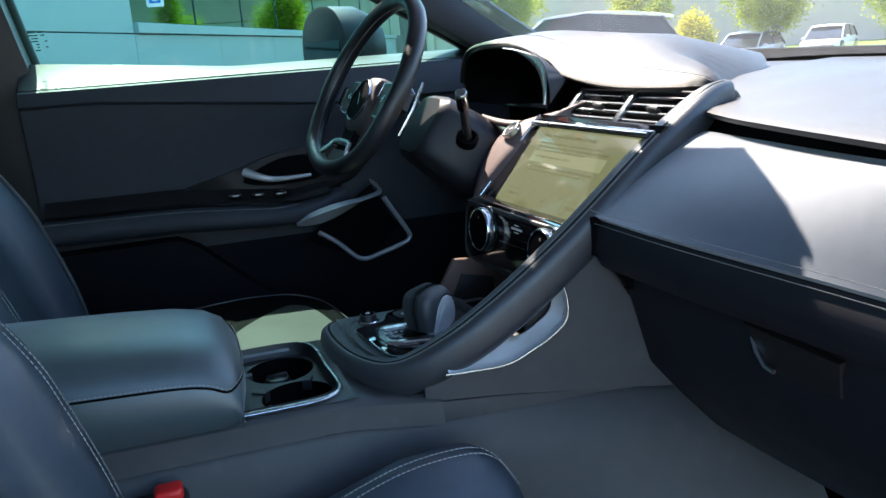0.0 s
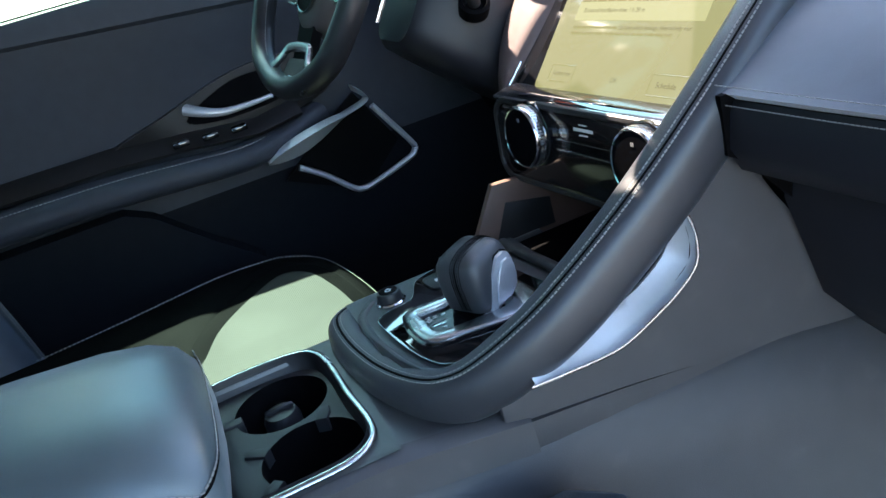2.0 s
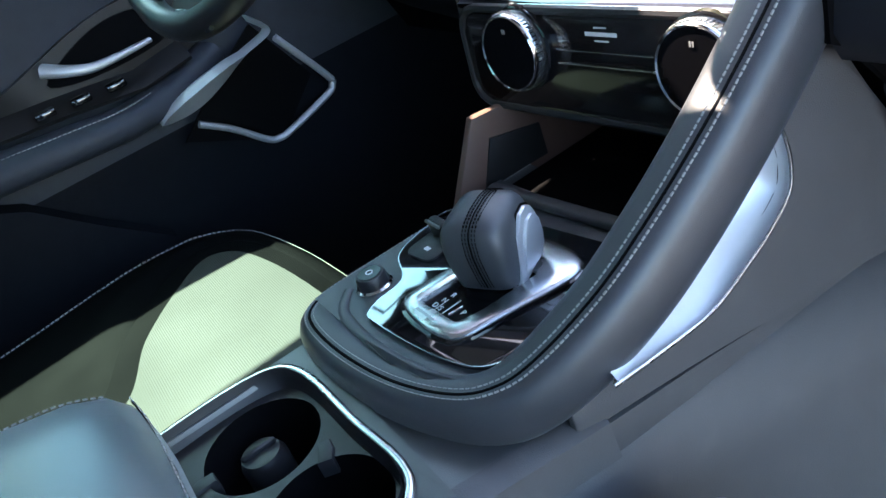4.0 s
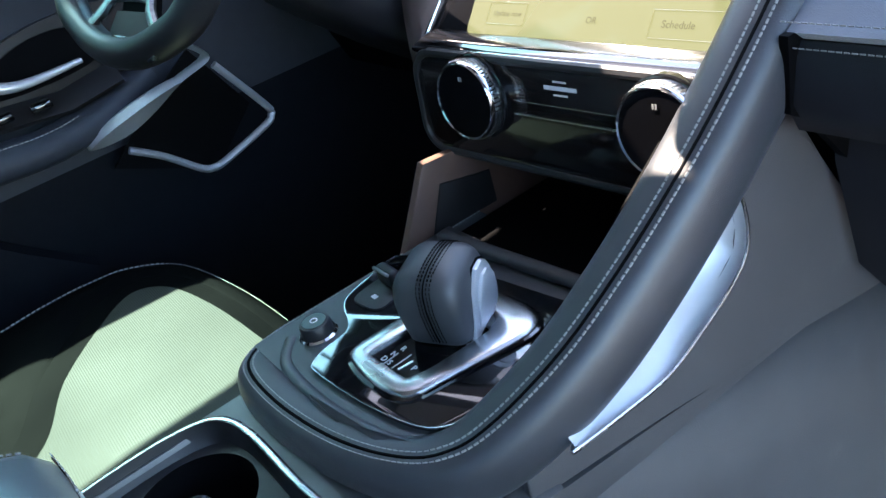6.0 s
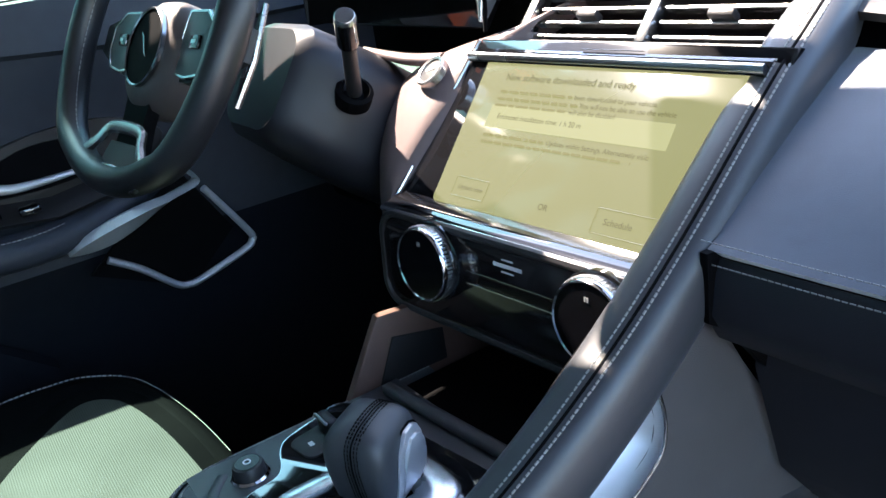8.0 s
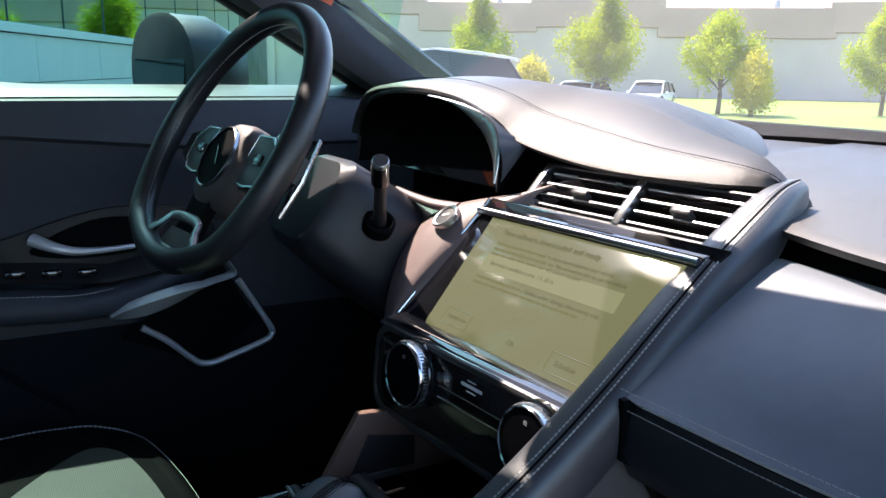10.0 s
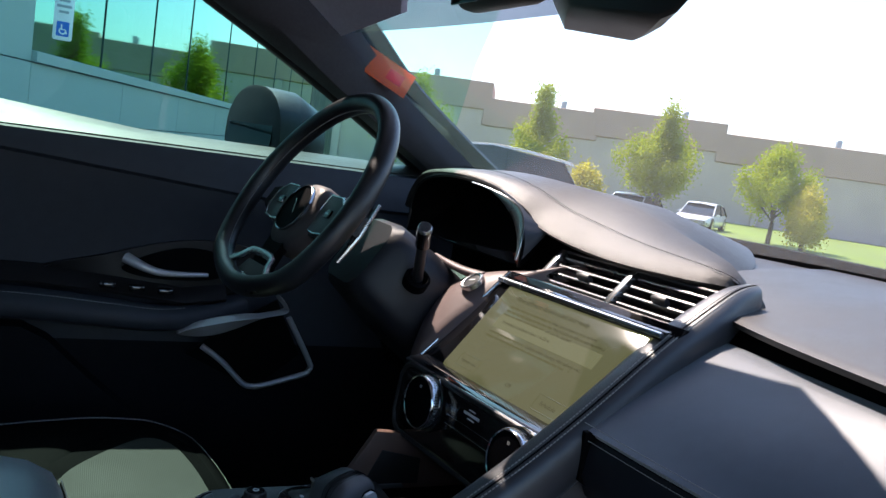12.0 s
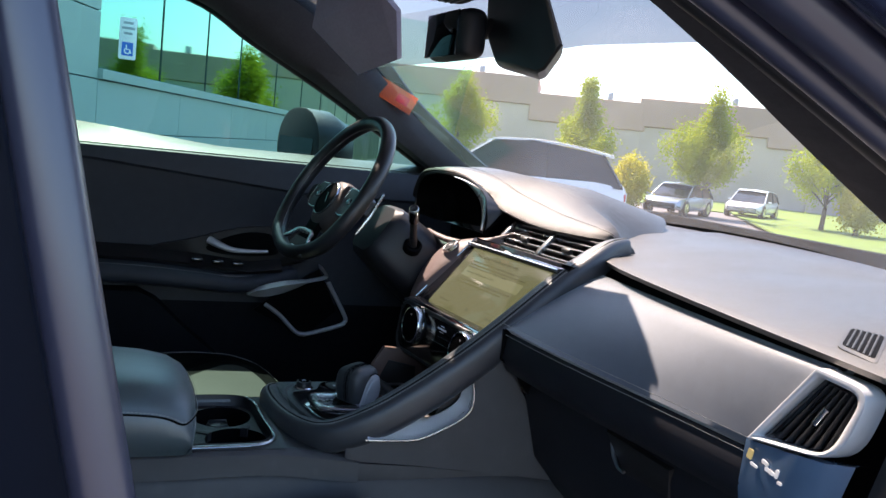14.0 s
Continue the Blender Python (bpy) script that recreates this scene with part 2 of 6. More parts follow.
def box(size, place=(0, 0, 0), bevel=0.0, seg=2, m=None, bm=None):
    bm2 = bmesh.new()
    bmesh.ops.create_cube(bm2, size=1, matrix=Matrix.Diagonal((*size, 1)))
    if bevel:
        bmesh.ops.bevel(bm2, geom=bm2.edges[:], offset=bevel, segments=seg, affect="EDGES", profile=0.5)
    bmesh.ops.transform(bm2, matrix=(m or Matrix()) @ Matrix.Translation(place), verts=bm2.verts)
    return join(bm, bm2)


def join(bm, other):
    if bm is None:
        return other
    me = bpy.data.meshes.new("tmp")
    other.to_mesh(me)
    other.free()
    bm.from_mesh(me)
    bpy.data.meshes.remove(me)
    return bm


def prism(outline, depth, m=None, bevel=0.0, seg=2, bm=None):
    """A plate with the given flat outline, from z = 0 up to depth, laid by m."""
    b2 = bmesh.new()
    low = [b2.verts.new((x, y, 0)) for x, y in outline]
    high = [b2.verts.new((x, y, depth)) for x, y in outline]
    b2.faces.new(low[::-1])
    top = b2.faces.new(high)
    k = len(outline)
    for i in range(k):
        b2.faces.new((low[i], low[(i + 1) % k], high[(i + 1) % k], high[i]))
    if bevel:
        bmesh.ops.bevel(b2, geom=list(top.edges), offset=bevel, segments=seg, affect="EDGES", profile=0.5)
    bmesh.ops.transform(b2, matrix=m or Matrix(), verts=b2.verts)
    return join(bm, b2)


def rounded(w, h, r, n=6, cx=0.0, cy=0.0):
    pts = []
    for k, (sx, sy) in enumerate(((1, 1), (-1, 1), (-1, -1), (1, -1))):
        for i in range(n + 1):
            a = math.pi / 2 * (k + i / n)
            pts.append((cx + sx * (w / 2 - r) + r * math.cos(a), cy + sy * (h / 2 - r) + r * math.sin(a)))
    return pts


def lathe(profile, m=None, seg=32, bm=None, caps=True):
    """Turns (radius, height) pairs round z."""
    rows = [[(r * math.cos(2 * math.pi * i / seg), r * math.sin(2 * math.pi * i / seg), z) for i in range(seg)] for r, z in profile]
    b2 = loft(rows, close_u=True)
    if caps and profile[0][0] > 1e-5:
        b2.faces.new([v for v in b2.verts][:seg][::-1])
    b2.verts.ensure_lookup_table()
    if caps and profile[-1][0] > 1e-5:
        b2.faces.new([v for v in b2.verts][-seg:])
    bmesh.ops.remove_doubles(b2, verts=b2.verts, dist=1e-6)
    bmesh.ops.transform(b2, matrix=m or Matrix(), verts=b2.verts)
    return join(bm, b2)


def sweep(path, rx, ry=None, up=(0, 0, 1), seg=16, closed=False, power=2.0, bm=None):
    """A tube along a path; rx across, ry along the up side; power over 2 squares the section. rx, ry: a number or f(share)."""
    path = [Vector(p) for p in path]
    k = len(path)
    rows = []
    for i, p in enumerate(path):
        a = path[(i - 1) % k] if closed else path[max(i - 1, 0)]
        c = path[(i + 1) % k] if closed else path[min(i + 1, k - 1)]
        d = (c - a).normalized()
        side = d.cross(Vector(up)).normalized()
        top = side.cross(d).normalized()
        s = i / (k - 1)
        a_, b_ = (rx(s) if callable(rx) else rx), (ry(s) if callable(ry) else (ry if ry is not None else (rx(s) if callable(rx) else rx)))
        row = []
        for j in range(seg):
            t = 2 * math.pi * j / seg
            cx, cy = math.cos(t), math.sin(t)
            row.append(p + side * (a_ * math.copysign(abs(cx) ** (2 / power), cx)) + top * (b_ * math.copysign(abs(cy) ** (2 / power), cy)))
        rows.append(row)
    b2 = loft(rows, close_u=True, close_v=closed, caps=not closed)
    return join(bm, b2)


def stitches(path, step=0.0042, length=0.0030, r=0.00075, bm=None):
    """Single stitches laid along a line."""
    path = [Vector(p) for p in path]
    bm = bm or bmesh.new()
    left = 0.0
    for a, b in zip(path, path[1:]):
        d = b - a
        ln = d.length
        if ln < 1e-7:
            continue
        d /= ln
        side = d.orthogonal().normalized()
        top = d.cross(side)
        while left < ln:
            p, q = a + d * left, a + d * (left + length)
            vs = [bm.verts.new(e + o) for e, s in ((p, 0.6), (q, 0.6)) for o in (side * r * s, top * r, -side * r * s, -top * r)]
            for i in range(4):
                j = (i + 1) % 4
                bm.faces.new((vs[i], vs[j], vs[4 + j], vs[4 + i]))
            bm.faces.new(vs[3::-1]), bm.faces.new(vs[4:])
            left += step
        left -= ln
    return bm


def text(name, words, size, m, material, parent, label="", depth=0.0002, align="CENTER"):
    """Raised lettering in the built-in font, as a mesh."""
    cu = bpy.data.curves.new(name, "FONT")
    cu.body, cu.size, cu.align_x, cu.align_y, cu.extrude = words, size, align, "CENTER", depth
    tmp = new("lettering_tmp", cu)
    bpy.context.view_layer.update()
    me = bpy.data.meshes.new_from_object(tmp.evaluated_get(bpy.context.evaluated_depsgraph_get()))
    bpy.data.objects.remove(tmp)
    bpy.data.curves.remove(cu)
    me.transform(m)
    me.materials.clear()
    me.materials.append(material)
    ob = new(name, me)
    ob.parent = parent
    if parent.type == "EMPTY":
        ob.matrix_parent_inverse = Matrix.Translation(-Vector(parent.location))
    return tagged(ob, label)


def around(loop, n, centre):
    """A closed flat outline resampled at n even bearings round a centre."""
    c = Vector((*centre, 0))
    pts = [Vector((x, y, 0)) - c for x, y in loop]
    out = []
    for i in range(n):
        a = 2 * math.pi * i / n
        d = Vector((math.cos(a), math.sin(a), 0))
        best = 0.0
        for p, q in zip(pts, pts[1:] + pts[:1]):
            e = q - p
            den = d.x * e.y - d.y * e.x
            if abs(den) < 1e-9:
                continue
            k, w = (p.x * e.y - p.y * e.x) / den, (p.x * d.y - p.y * d.x) / den
            if k > 0 and -1e-6 <= w <= 1 + 1e-6:
                best = max(best, k)
        out.append(c + d * best)
    return out


def axes(origin, x, y):
    """A frame with its x and y axes as given; z is their normal."""
    x, y = Vector(x).normalized(), Vector(y)
    z = x.cross(y).normalized()
    y = z.cross(x)
    m = Matrix((x, y, z)).transposed().to_4x4()
    m.translation = origin
    return m


# ---- car shell: floor, doors, pillars, glass, roof ----
def mirror_x(pts):
    return [Vector((-p[0], p[1], p[2])) for p in pts]


floor_pan = part("cabin_floor", box((1.62, 2.42, 0.04), (0, -0.52, 0.33)), CARPET)
tagged(floor_pan, "black carpeted floor of the car cabin", "floor", kind="structure")


def door_section(y, s):
    """Inner face of the door trim from the sill down, at y; s: -1 driver side."""
    bow = 0.02 * (y + 0.3) ** 2
    drop = 0.045 * min(1, max(0, (y + 0.55) / 0.45))
    pts = [(0.705, 1.078), (0.688, 1.074), (0.680, 1.060), (0.676, 1.050 - 0.9 * drop), (0.684, 1.044 - 0.9 * drop), (0.688, 1.020 - drop), (0.700, 0.95), (0.706, 0.88), (0.706, 0.82), (0.704, 0.74), (0.702, 0.62), (0.700, 0.50), (0.705, 0.40), (0.715, 0.34)]
    return [Vector((s * (x - bow), y, z)) for x, z in pts]


def make_door(s, name, label, y0, y1):
    d = thing(name, (s * 0.72, (y0 + y1) / 2, 0.34), label, "car door")
    ys = [y0 + (y1 - y0) * i / 40 for i in range(41)]
    rows = [door_section(y, s) for y in ys]
    part("door_panel", thick(loft([r[4:10] for r in rows]), 0.02, (-s, 0, 0)), DOOR, d, "black padded door trim panel")
    part("lower_panel", thick(loft([r[9:] for r in rows]), 0.02, (-s, 0, 0)), DOOR_SHADED, d, "black lower door panel, darkened for the footwell shade")
    part("upper_trim", thick(loft([r[:5] for r in rows]), 0.012, (-s, 0, 0.2)), DOOR, d, "padded upper door trim")
    rise = [0.013 + 0.031 * min(1, max(0, (-y - 0.28) / 0.36)) for y in ys]
    part("window_sill_trim", thick(loft([[Vector((s * 0.700, y, 1.079)), Vector((s * 0.725, y, 1.083 + 0.3 * q)), Vector((s * 0.755, y, 1.082 + q)), Vector((s * 0.775, y, 1.080 + q))] for y, q in zip(ys, rise)]), 0.01, (-0.5 * s, 0, 1)), SILL, d, "pale sunlit soft top of the door trim")
    part("door_shell", box((0.10, y1 - y0, 0.74), (s * 0.80, (y0 + y1) / 2, 0.70), 0.02), PAINT, d, "dark blue painted outer door skin")
    # padded armrest that sinks and fades towards the front
    path = spline([(s * 0.650, y0 + 0.01, 0.815), (s * 0.640, -0.45, 0.812), (s * 0.636, -0.32, 0.803), (s * 0.645, -0.24, 0.795), (s * 0.668, -0.17, 0.800), (s * 0.700, -0.10, 0.815)], 6)
    part("armrest", sweep(path, lambda q: 0.046 * (1 - 0.35 * q), lambda q: 0.024 * (1 - 0.3 * q), seg=20, power=2.6), DOOR, d, "padded armrest", 70)
    part("armrest_stitching", stitches([p + Vector((-s * 0.030, 0, 0.0215)) for p in path[:22]], 0.006, 0.004), THREAD, d)
    shelf = [[Vector((s * 0.700, y, z + 0.052)), Vector((s * 0.672, y, z + 0.044)), Vector((s * 0.655, y, z + 0.030))] for y, z in ((y0 + 0.01, 0.815), (-0.42, 0.812), (-0.30, 0.802), (-0.20, 0.79), (-0.13, 0.80))]
    part("switch_shelf", thick(loft(shelf), 0.006, (-s, 0, 1)), DOOR_POD, d)
    # raised pod round the release lever
    pod = spline([(-0.43, 0.856, 0), (-0.33, 0.885, 0), (-0.24, 0.912, 0), (-0.17, 0.922, 0), (-0.09, 0.915, 0), (-0.04, 0.88, 0), (-0.10, 0.835, 0), (-0.22, 0.832, 0), (-0.34, 0.842, 0)], 5, True)
    part("lever_pod", prism([(p.x, p.y) for p in pod], 0.018, axes((s * 0.706, 0, 0), (0, -s, 0), (0, 0, 1)) @ Matrix.Diagonal((-s, 1, 1, 1)) if s > 0 else axes((s * 0.708, 0, 0), (0, 1, 0), (0, 0, 1)), 0.006, 3), DOOR_POD, d, "brown-black raised pod round the lever", 60)
    lower = [[Vector((s * x, y, z)) for x, z in ((0.690, 0.772), (0.672, 0.765), (0.668, 0.70), (0.672, 0.60), (0.68, 0.50))] for y in (y0 + 0.01, -0.5, -0.44)] + [[Vector((s * x, y, z)) for x, z in ((0.690, za), (0.674, za - 0.008), (0.672, za - 0.05), (0.675, min(za - 0.06, 0.60)), (0.68, 0.50))] for y, za in ((-0.40, 0.752), (-0.33, 0.685), (-0.26, 0.625))]
    part("pocket_panel", thick(loft(lower), 0.006, (-s, 0, 0.2)), DOOR_SHADED, d, "grey-black map pocket front")
    return d


driver_door = make_door(-1, "driver_door", "closed driver door with black trim, armrest and pale sill", -0.68, 0.42)
# window pane of the driver door and its weatherstrip
part("window_pane", loft([[Vector((-0.762 + 0.16 * u * u * 0.9, y, 1.07 + 0.36 * u)) for u in (0, 0.33, 0.66, 1)] for y in (-0.74, -0.3, 0.0, 0.3)]), GREEN_GLASS, driver_door, "green tinted side window")

# pillars and roof: one loft for each side
WIN_EDGE = [(-0.63, -0.614, 1.434), (-0.642, -0.367, 1.399), (-0.665, -0.23, 1.331), (-0.689, -0.08, 1.259), (-0.709, 0.043, 1.195), (-0.733, 0.179, 1.12), (-0.755, 0.308, 1.049)]
SCR_EDGE = [(-0.60, -0.30, 1.47), (-0.62, -0.128, 1.411), (-0.64, 0.0, 1.312), (-0.65, 0.105, 1.216), (-0.655, 0.23, 1.129), (-0.66, 0.34, 1.06), (-0.66, 0.42, 1.01)]


PILLAR_BACK = -0.030


def make_pillar(s, name, label):
    w, c = spline(WIN_EDGE, 6), spline(SCR_EDGE, 6)
    if s > 0:
        w, c = ([p + Vector((0, PILLAR_BACK, 0)) for p in mirror_x(q)] for q in (w, c))
    root = thing(name, (s * 0.70, 0.2, 1.05), label, "car pillar", kind="structure")
    rows = []
    for a, b in zip(w, c):
        mid = (a + b) / 2 + Vector((-s * 0.022, -0.012, -0.012))
        rows.append([a + Vector((s * 0.015, 0.0, 0.01)), a, a * 0.72 + mid * 0.28 + Vector((-s * 0.006, -0.004, -0.003)), mid, b * 0.72 + mid * 0.28 + Vector((-s * 0.004, -0.006, -0.003)), b, b + Vector((0, 0.03, 0.012))])
    part("pillar_trim", thick(loft(rows), 0.004, (-s, -0.6, -0.2)), PILLAR, root)
    part("pillar_skin", thick(loft([[a + Vector((s * 0.03, 0.02, 0.012)), (a + b) / 2 + Vector((s * 0.045, 0.06, 0.035)), b + Vector((0, 0.06, 0.03))] for a, b in zip(w, c)]), 0.004, (s, 0.6, 0.4)), PAINT, root, "dark blue painted body outside of the pillar")
    part("window_seal", sweep([p + Vector((s * 0.014, -0.004, 0.002)) for p in w], 0.010, 0.008, seg=10), RUBBER, root)
    return root


make_pillar(-1, "windscreen_pillar", "black fabric windscreen pillar at the driver side")
pillar_r = make_pillar(1, "windscreen_pillar", "black windscreen pillar with door seals at the open door")
# door seals and painted flange of the open doorway
for k, (off, r, mt) in enumerate((((0.045, -0.012, 0.0), 0.011, SEAL), ((0.075, 0.0, 0.012), 0.020, SEAL), ((0.115, 0.02, 0.03), 0.026, PAINT))):
    part("door_seal" if k < 2 else "door_flange", sweep([p + Vector(off) + Vector((0, PILLAR_BACK, 0)) for p in mirror_x(spline(WIN_EDGE, 6))], r, seg=12), mt, pillar_r)

# windscreen
def screen_point(u, v):
    """u across (-1..1), v up (0..1)."""
    e = spline(SCR_EDGE, 6)
    k = min(35.999, max(0, 36 - v * 36))
    q = e[int(k)].lerp(e[int(k) + 1], k - int(k))
    a = abs(u)
    bulge = 0.20 * (1 - a ** 2.2)
    return Vector((-q.x * u, q.y + bulge, q.z + 0.035 * (1 - a * a)))


def windscreen_rows(v0, v1, n, dip0=0.0, dip1=0.0):
    """Rows from height v0 to v1; dip0 and dip1 lower these edges towards the passenger."""
    rows = []
    for j in range(n + 1):
        q = j / n
        us = [-1 + i / 12 for i in range(25)]
        rows.append([screen_point(u, (v0 - dip0 * max(0, u)) * (1 - q) + (v1 - dip1 * max(0, u)) * q) for u in us])
    return rows


windscreen = thing("windscreen", (0, 0.6, 1.04), "raked laminated windscreen with a shaded top band", "windscreen", kind="structure")
part("clear_pane", loft(windscreen_rows(0.0, 0.655, 12, 0.0, 0.05)), CLEAR_GLASS, windscreen)
part("shade_band", loft(windscreen_rows(0.655, 0.79, 6, 0.05, 0.0)), BAND_GLASS, windscreen, "grey tinted shade band")
part("upper_pane", loft(windscreen_rows(0.79, 1.0, 6)), UPPER_GLASS, windscreen, "lightly tinted upper glass")

for pane in windscreen.children:
    pane.visible_shadow = False

# roof lining
roof = thing("roof", (0, -0.6, 1.46), "grey fabric roof lining over the cabin", "car roof", kind="structure")
rows = [[Vector((x, y, 1.475 + 0.05 * (1 - (x / 0.74) ** 2) + 0.02 * min(1, (-0.1 - y) / 0.6) + (0.035 * (1 - abs(x / 0.6) ** 2) if abs(x) < 0.6 else 0) * max(0, 1 - (-0.02 - y) / 0.4))) for x in [-0.74 + 0.037 * 2 * i for i in range(21)]] for y in [-0.02 - 0.1 * j for j in range(20)]]
for r in rows[:5]:
    for p in r:
        p.y = p.y - (0.05 + 0.10 * abs(p.x / 0.64) ** 2.2) * (p.y + 0.42) / 0.40 if p.y > -0.42 else p.y
part("headliner", thick(loft(rows), 0.01, (0, 0, -1)), HEADLINER, roof)
part("roof_skin", thick(loft([[p + Vector((0, 0, 0.035)) for p in r] for r in rows]), 0.004, (0, 0, 1)), PAINT, roof, "dark blue painted roof")
for s in (-1, 1):
    part("roof_rail", sweep([(s * (0.660 if s < 0 else 0.72), -0.60 - 0.1 * i, 1.46) for i in range(14)], 0.05, 0.035), PILLAR, roof)

# rear of the cabin, closed
back = part("rear_bulkhead", box((1.6, 0.05, 0.75), (0, -1.75, 0.70)), DARK)
tagged(back, "dark closed rear of the cabin", "car body", kind="structure")
rear = part("rear_window", loft([[Vector((x, -1.75 + 0.25 * k, 1.08 + 0.38 * k)) for x in (-0.66, 0, 0.66)] for k in (0, 1)]), GREEN_GLASS)
tagged(rear, "tinted rear window", "window", kind="structure")
for s in (-1, 1):
    side = part("rear_side_wall", box((0.06, 1.1, 0.75), (s * 0.78, -1.22, 0.70), 0.01), LEATHER)
    tagged(side, "black rear side trim of the cabin", "car body", kind="structure")

wall = part("firewall", box((1.50, 0.03, 0.64), (0, 0.515, 0.66)), DARK)
tagged(wall, "black closed front wall of the footwell", "car body", kind="structure")

# pillars between the doors
def make_b_pillar(s, y, label, slope):
    root = thing("door_pillar", (s * 0.76, y, 0.34), label, "car pillar", kind="structure")
    rows = []
    for k in range(13):
        z = 0.34 + 1.14 * k / 12
        x = 0.735 - 0.055 * max(0, (z - 1.05) / 0.42) ** 1.2
        lean = -slope * (z - 1.19)
        rows.append([Vector((s * (x + dx), y + dy + lean, z)) for dx, dy in ((0.055, 0.06), (0.045, 0.075), (0.012, 0.070), (0.0, 0.045), (0.0, -0.05), (0.01, -0.09), (0.05, -0.09))])
    part("pillar_trim", thick(loft(rows), 0.006, (-s, 0.3, 0)), PILLAR_SKIN if s > 0 else PLASTIC, root)
    part("door_seal", sweep([(s * (0.80 - 0.055 * max(0, (0.34 + 1.14 * k / 12 - 1.05) / 0.42)), y + 0.074 - slope * (1.14 * k / 12 - 0.85), 0.34 + 1.14 * k / 12) for k in range(13)], 0.012, 0.014, up=(0, 1, 0), seg=12), SEAL if s > 0 else RUBBER, root)
    part("pillar_skin", sweep([(s * (0.835 - 0.055 * max(0, (0.34 + 1.14 * k / 12 - 1.05) / 0.42)), y - 0.035 - slope * (1.14 * k / 12 - 0.85), 0.34 + 1.14 * k / 12) for k in range(13)], 0.022, 0.06, up=(0, 1, 0), seg=18, power=2.2), PAINT, root, "dark blue painted outer pillar")
    return root


make_b_pillar(-1, -0.745, "black trimmed pillar behind the driver door", 0.19)
make_b_pillar(1, -0.616, "black pillar with door seal behind the open doorway", 0.2)
sillr = part("door_step", box((0.14, 1.5, 0.10), (0.80, -0.1, 0.36), 0.02), PAINT)
tagged(sillr, "dark blue painted step of the open doorway", "car body", kind="structure")


# ---- dashboard ----
dash = thing("dashboard", (0, 0.35, 0.85), "black dashboard with stitched leather hood and fascia", "dashboard")

# (x, front edge y, front edge z, crest y, crest z, back y, back z)
HOOD = [(0.098, 0.256, 1.008, 0.258, 1.008, 0.262, 1.000), (0.096, 0.250, 1.024, 0.257, 1.028, 0.268, 1.000), (0.090, 0.243, 1.029, 0.258, 1.038, 0.272, 1.000), (0.078, 0.232, 1.030, 0.260, 1.046, 0.284, 1.000), (0.05, 0.218, 1.029, 0.264, 1.056, 0.306, 1.000), (-0.05, 0.200, 1.028, 0.284, 1.073, 0.38, 1.008), (-0.14, 0.192, 1.034, 0.295, 1.090, 0.52, 1.030),
        (-0.21, 0.182, 1.048, 0.29, 1.101, 0.57, 1.052), (-0.26, 0.168, 1.076, 0.27, 1.109, 0.56, 1.052), (-0.31, 0.156, 1.094, 0.25, 1.114, 0.55, 1.052), (-0.37, 0.148, 1.100, 0.24, 1.116, 0.52, 1.05), (-0.45, 0.140, 1.099, 0.23, 1.113, 0.49, 1.045), (-0.52, 0.138, 1.088, 0.22, 1.102, 0.45, 1.04), (-0.565, 0.142, 1.060, 0.22, 1.075, 0.42, 1.03), (-0.60, 0.150, 1.030, 0.22, 1.045, 0.40, 1.02)]
edge = spline([h[:1] + h[1:3] for h in HOOD], 5)
crest = spline([(h[0], h[3], h[4]) for h in HOOD], 5)
hind = spline([(h[0], h[5], h[6]) for h in HOOD], 5)
rows = []
for e, c, b in zip(edge, crest, hind):
    under = e + Vector((0, 0.035, -0.008))
    rows.append([under, e + Vector((0, 0.004, -0.004)), e, e + Vector((0, 0.004, 0.005)), e * 0.62 + c * 0.38 + Vector((0, -0.003, 0.004)), c, c * 0.6 + b * 0.4 + Vector((0, 0, 0.012)), b])
part("hood", thick(loft(rows), 0.003), DASH, dash, "stitched soft hood over the instruments", 60)
part("hood_stitching", stitches([e * 0.55 + c * 0.45 + Vector((0, -0.003, 0.0058)) for e, c in zip(edge, crest)][2:-4], 0.005, 0.0034), DARK, dash)

# lower top of the passenger side
TOP_FRONT = [(-0.10, 0.30, 1.000), (0.03, 0.262, 1.000), (0.10, 0.226, 1.001), (0.20, 0.190, 1.001), (0.32, 0.163, 1.001), (0.505, 0.129, 1.001), (0.665, 0.103, 1.001), (0.75, 0.09, 1.001)]
front = spline(TOP_FRONT, 6)
rows = []
for p in front:
    yb = 0.63 - 0.30 * (p.x / 0.75) ** 2
    rows.append([p + Vector((0, 0.03, -0.012)), p + Vector((0, 0.003, -0.006)), p, p + Vector((0, 0.010, 0.005)), Vector((p.x, p.y * 0.6 + yb * 0.4, 1.024)), Vector((p.x, p.y * 0.3 + yb * 0.7, 1.036)), Vector((p.x, yb, 1.040))])
part("top_pad", thick(loft(rows), 0.004), DASH, dash, "sunlit grey-black dash top", 60)
rows = [[Vector((x, 0.30 + 0.02 * k, 1.0 + 0.012 * k)) for k in range(2)] + [Vector((x, 0.64 - 0.30 * (x / 0.75) ** 2, 1.035))] for x in [-0.70 + 0.05 * i for i in range(15)]]
part("under_pad", thick(loft(rows), 0.004), DASH, dash)

# leather fascia before the passenger
FAS_TOP = spline([(0.125, 0.205, 0.978), (0.25, 0.182, 0.980), (0.367, 0.160, 0.982), (0.52, 0.130, 0.986), (0.66, 0.104, 0.990)], 6)
FAS_LOW = spline([(0.135, 0.052, 0.890), (0.24, 0.057, 0.890), (0.34, 0.066, 0.890), (0.46, 0.080, 0.890), (0.595, 0.094, 0.890)], 6)
rows, lines = [], []
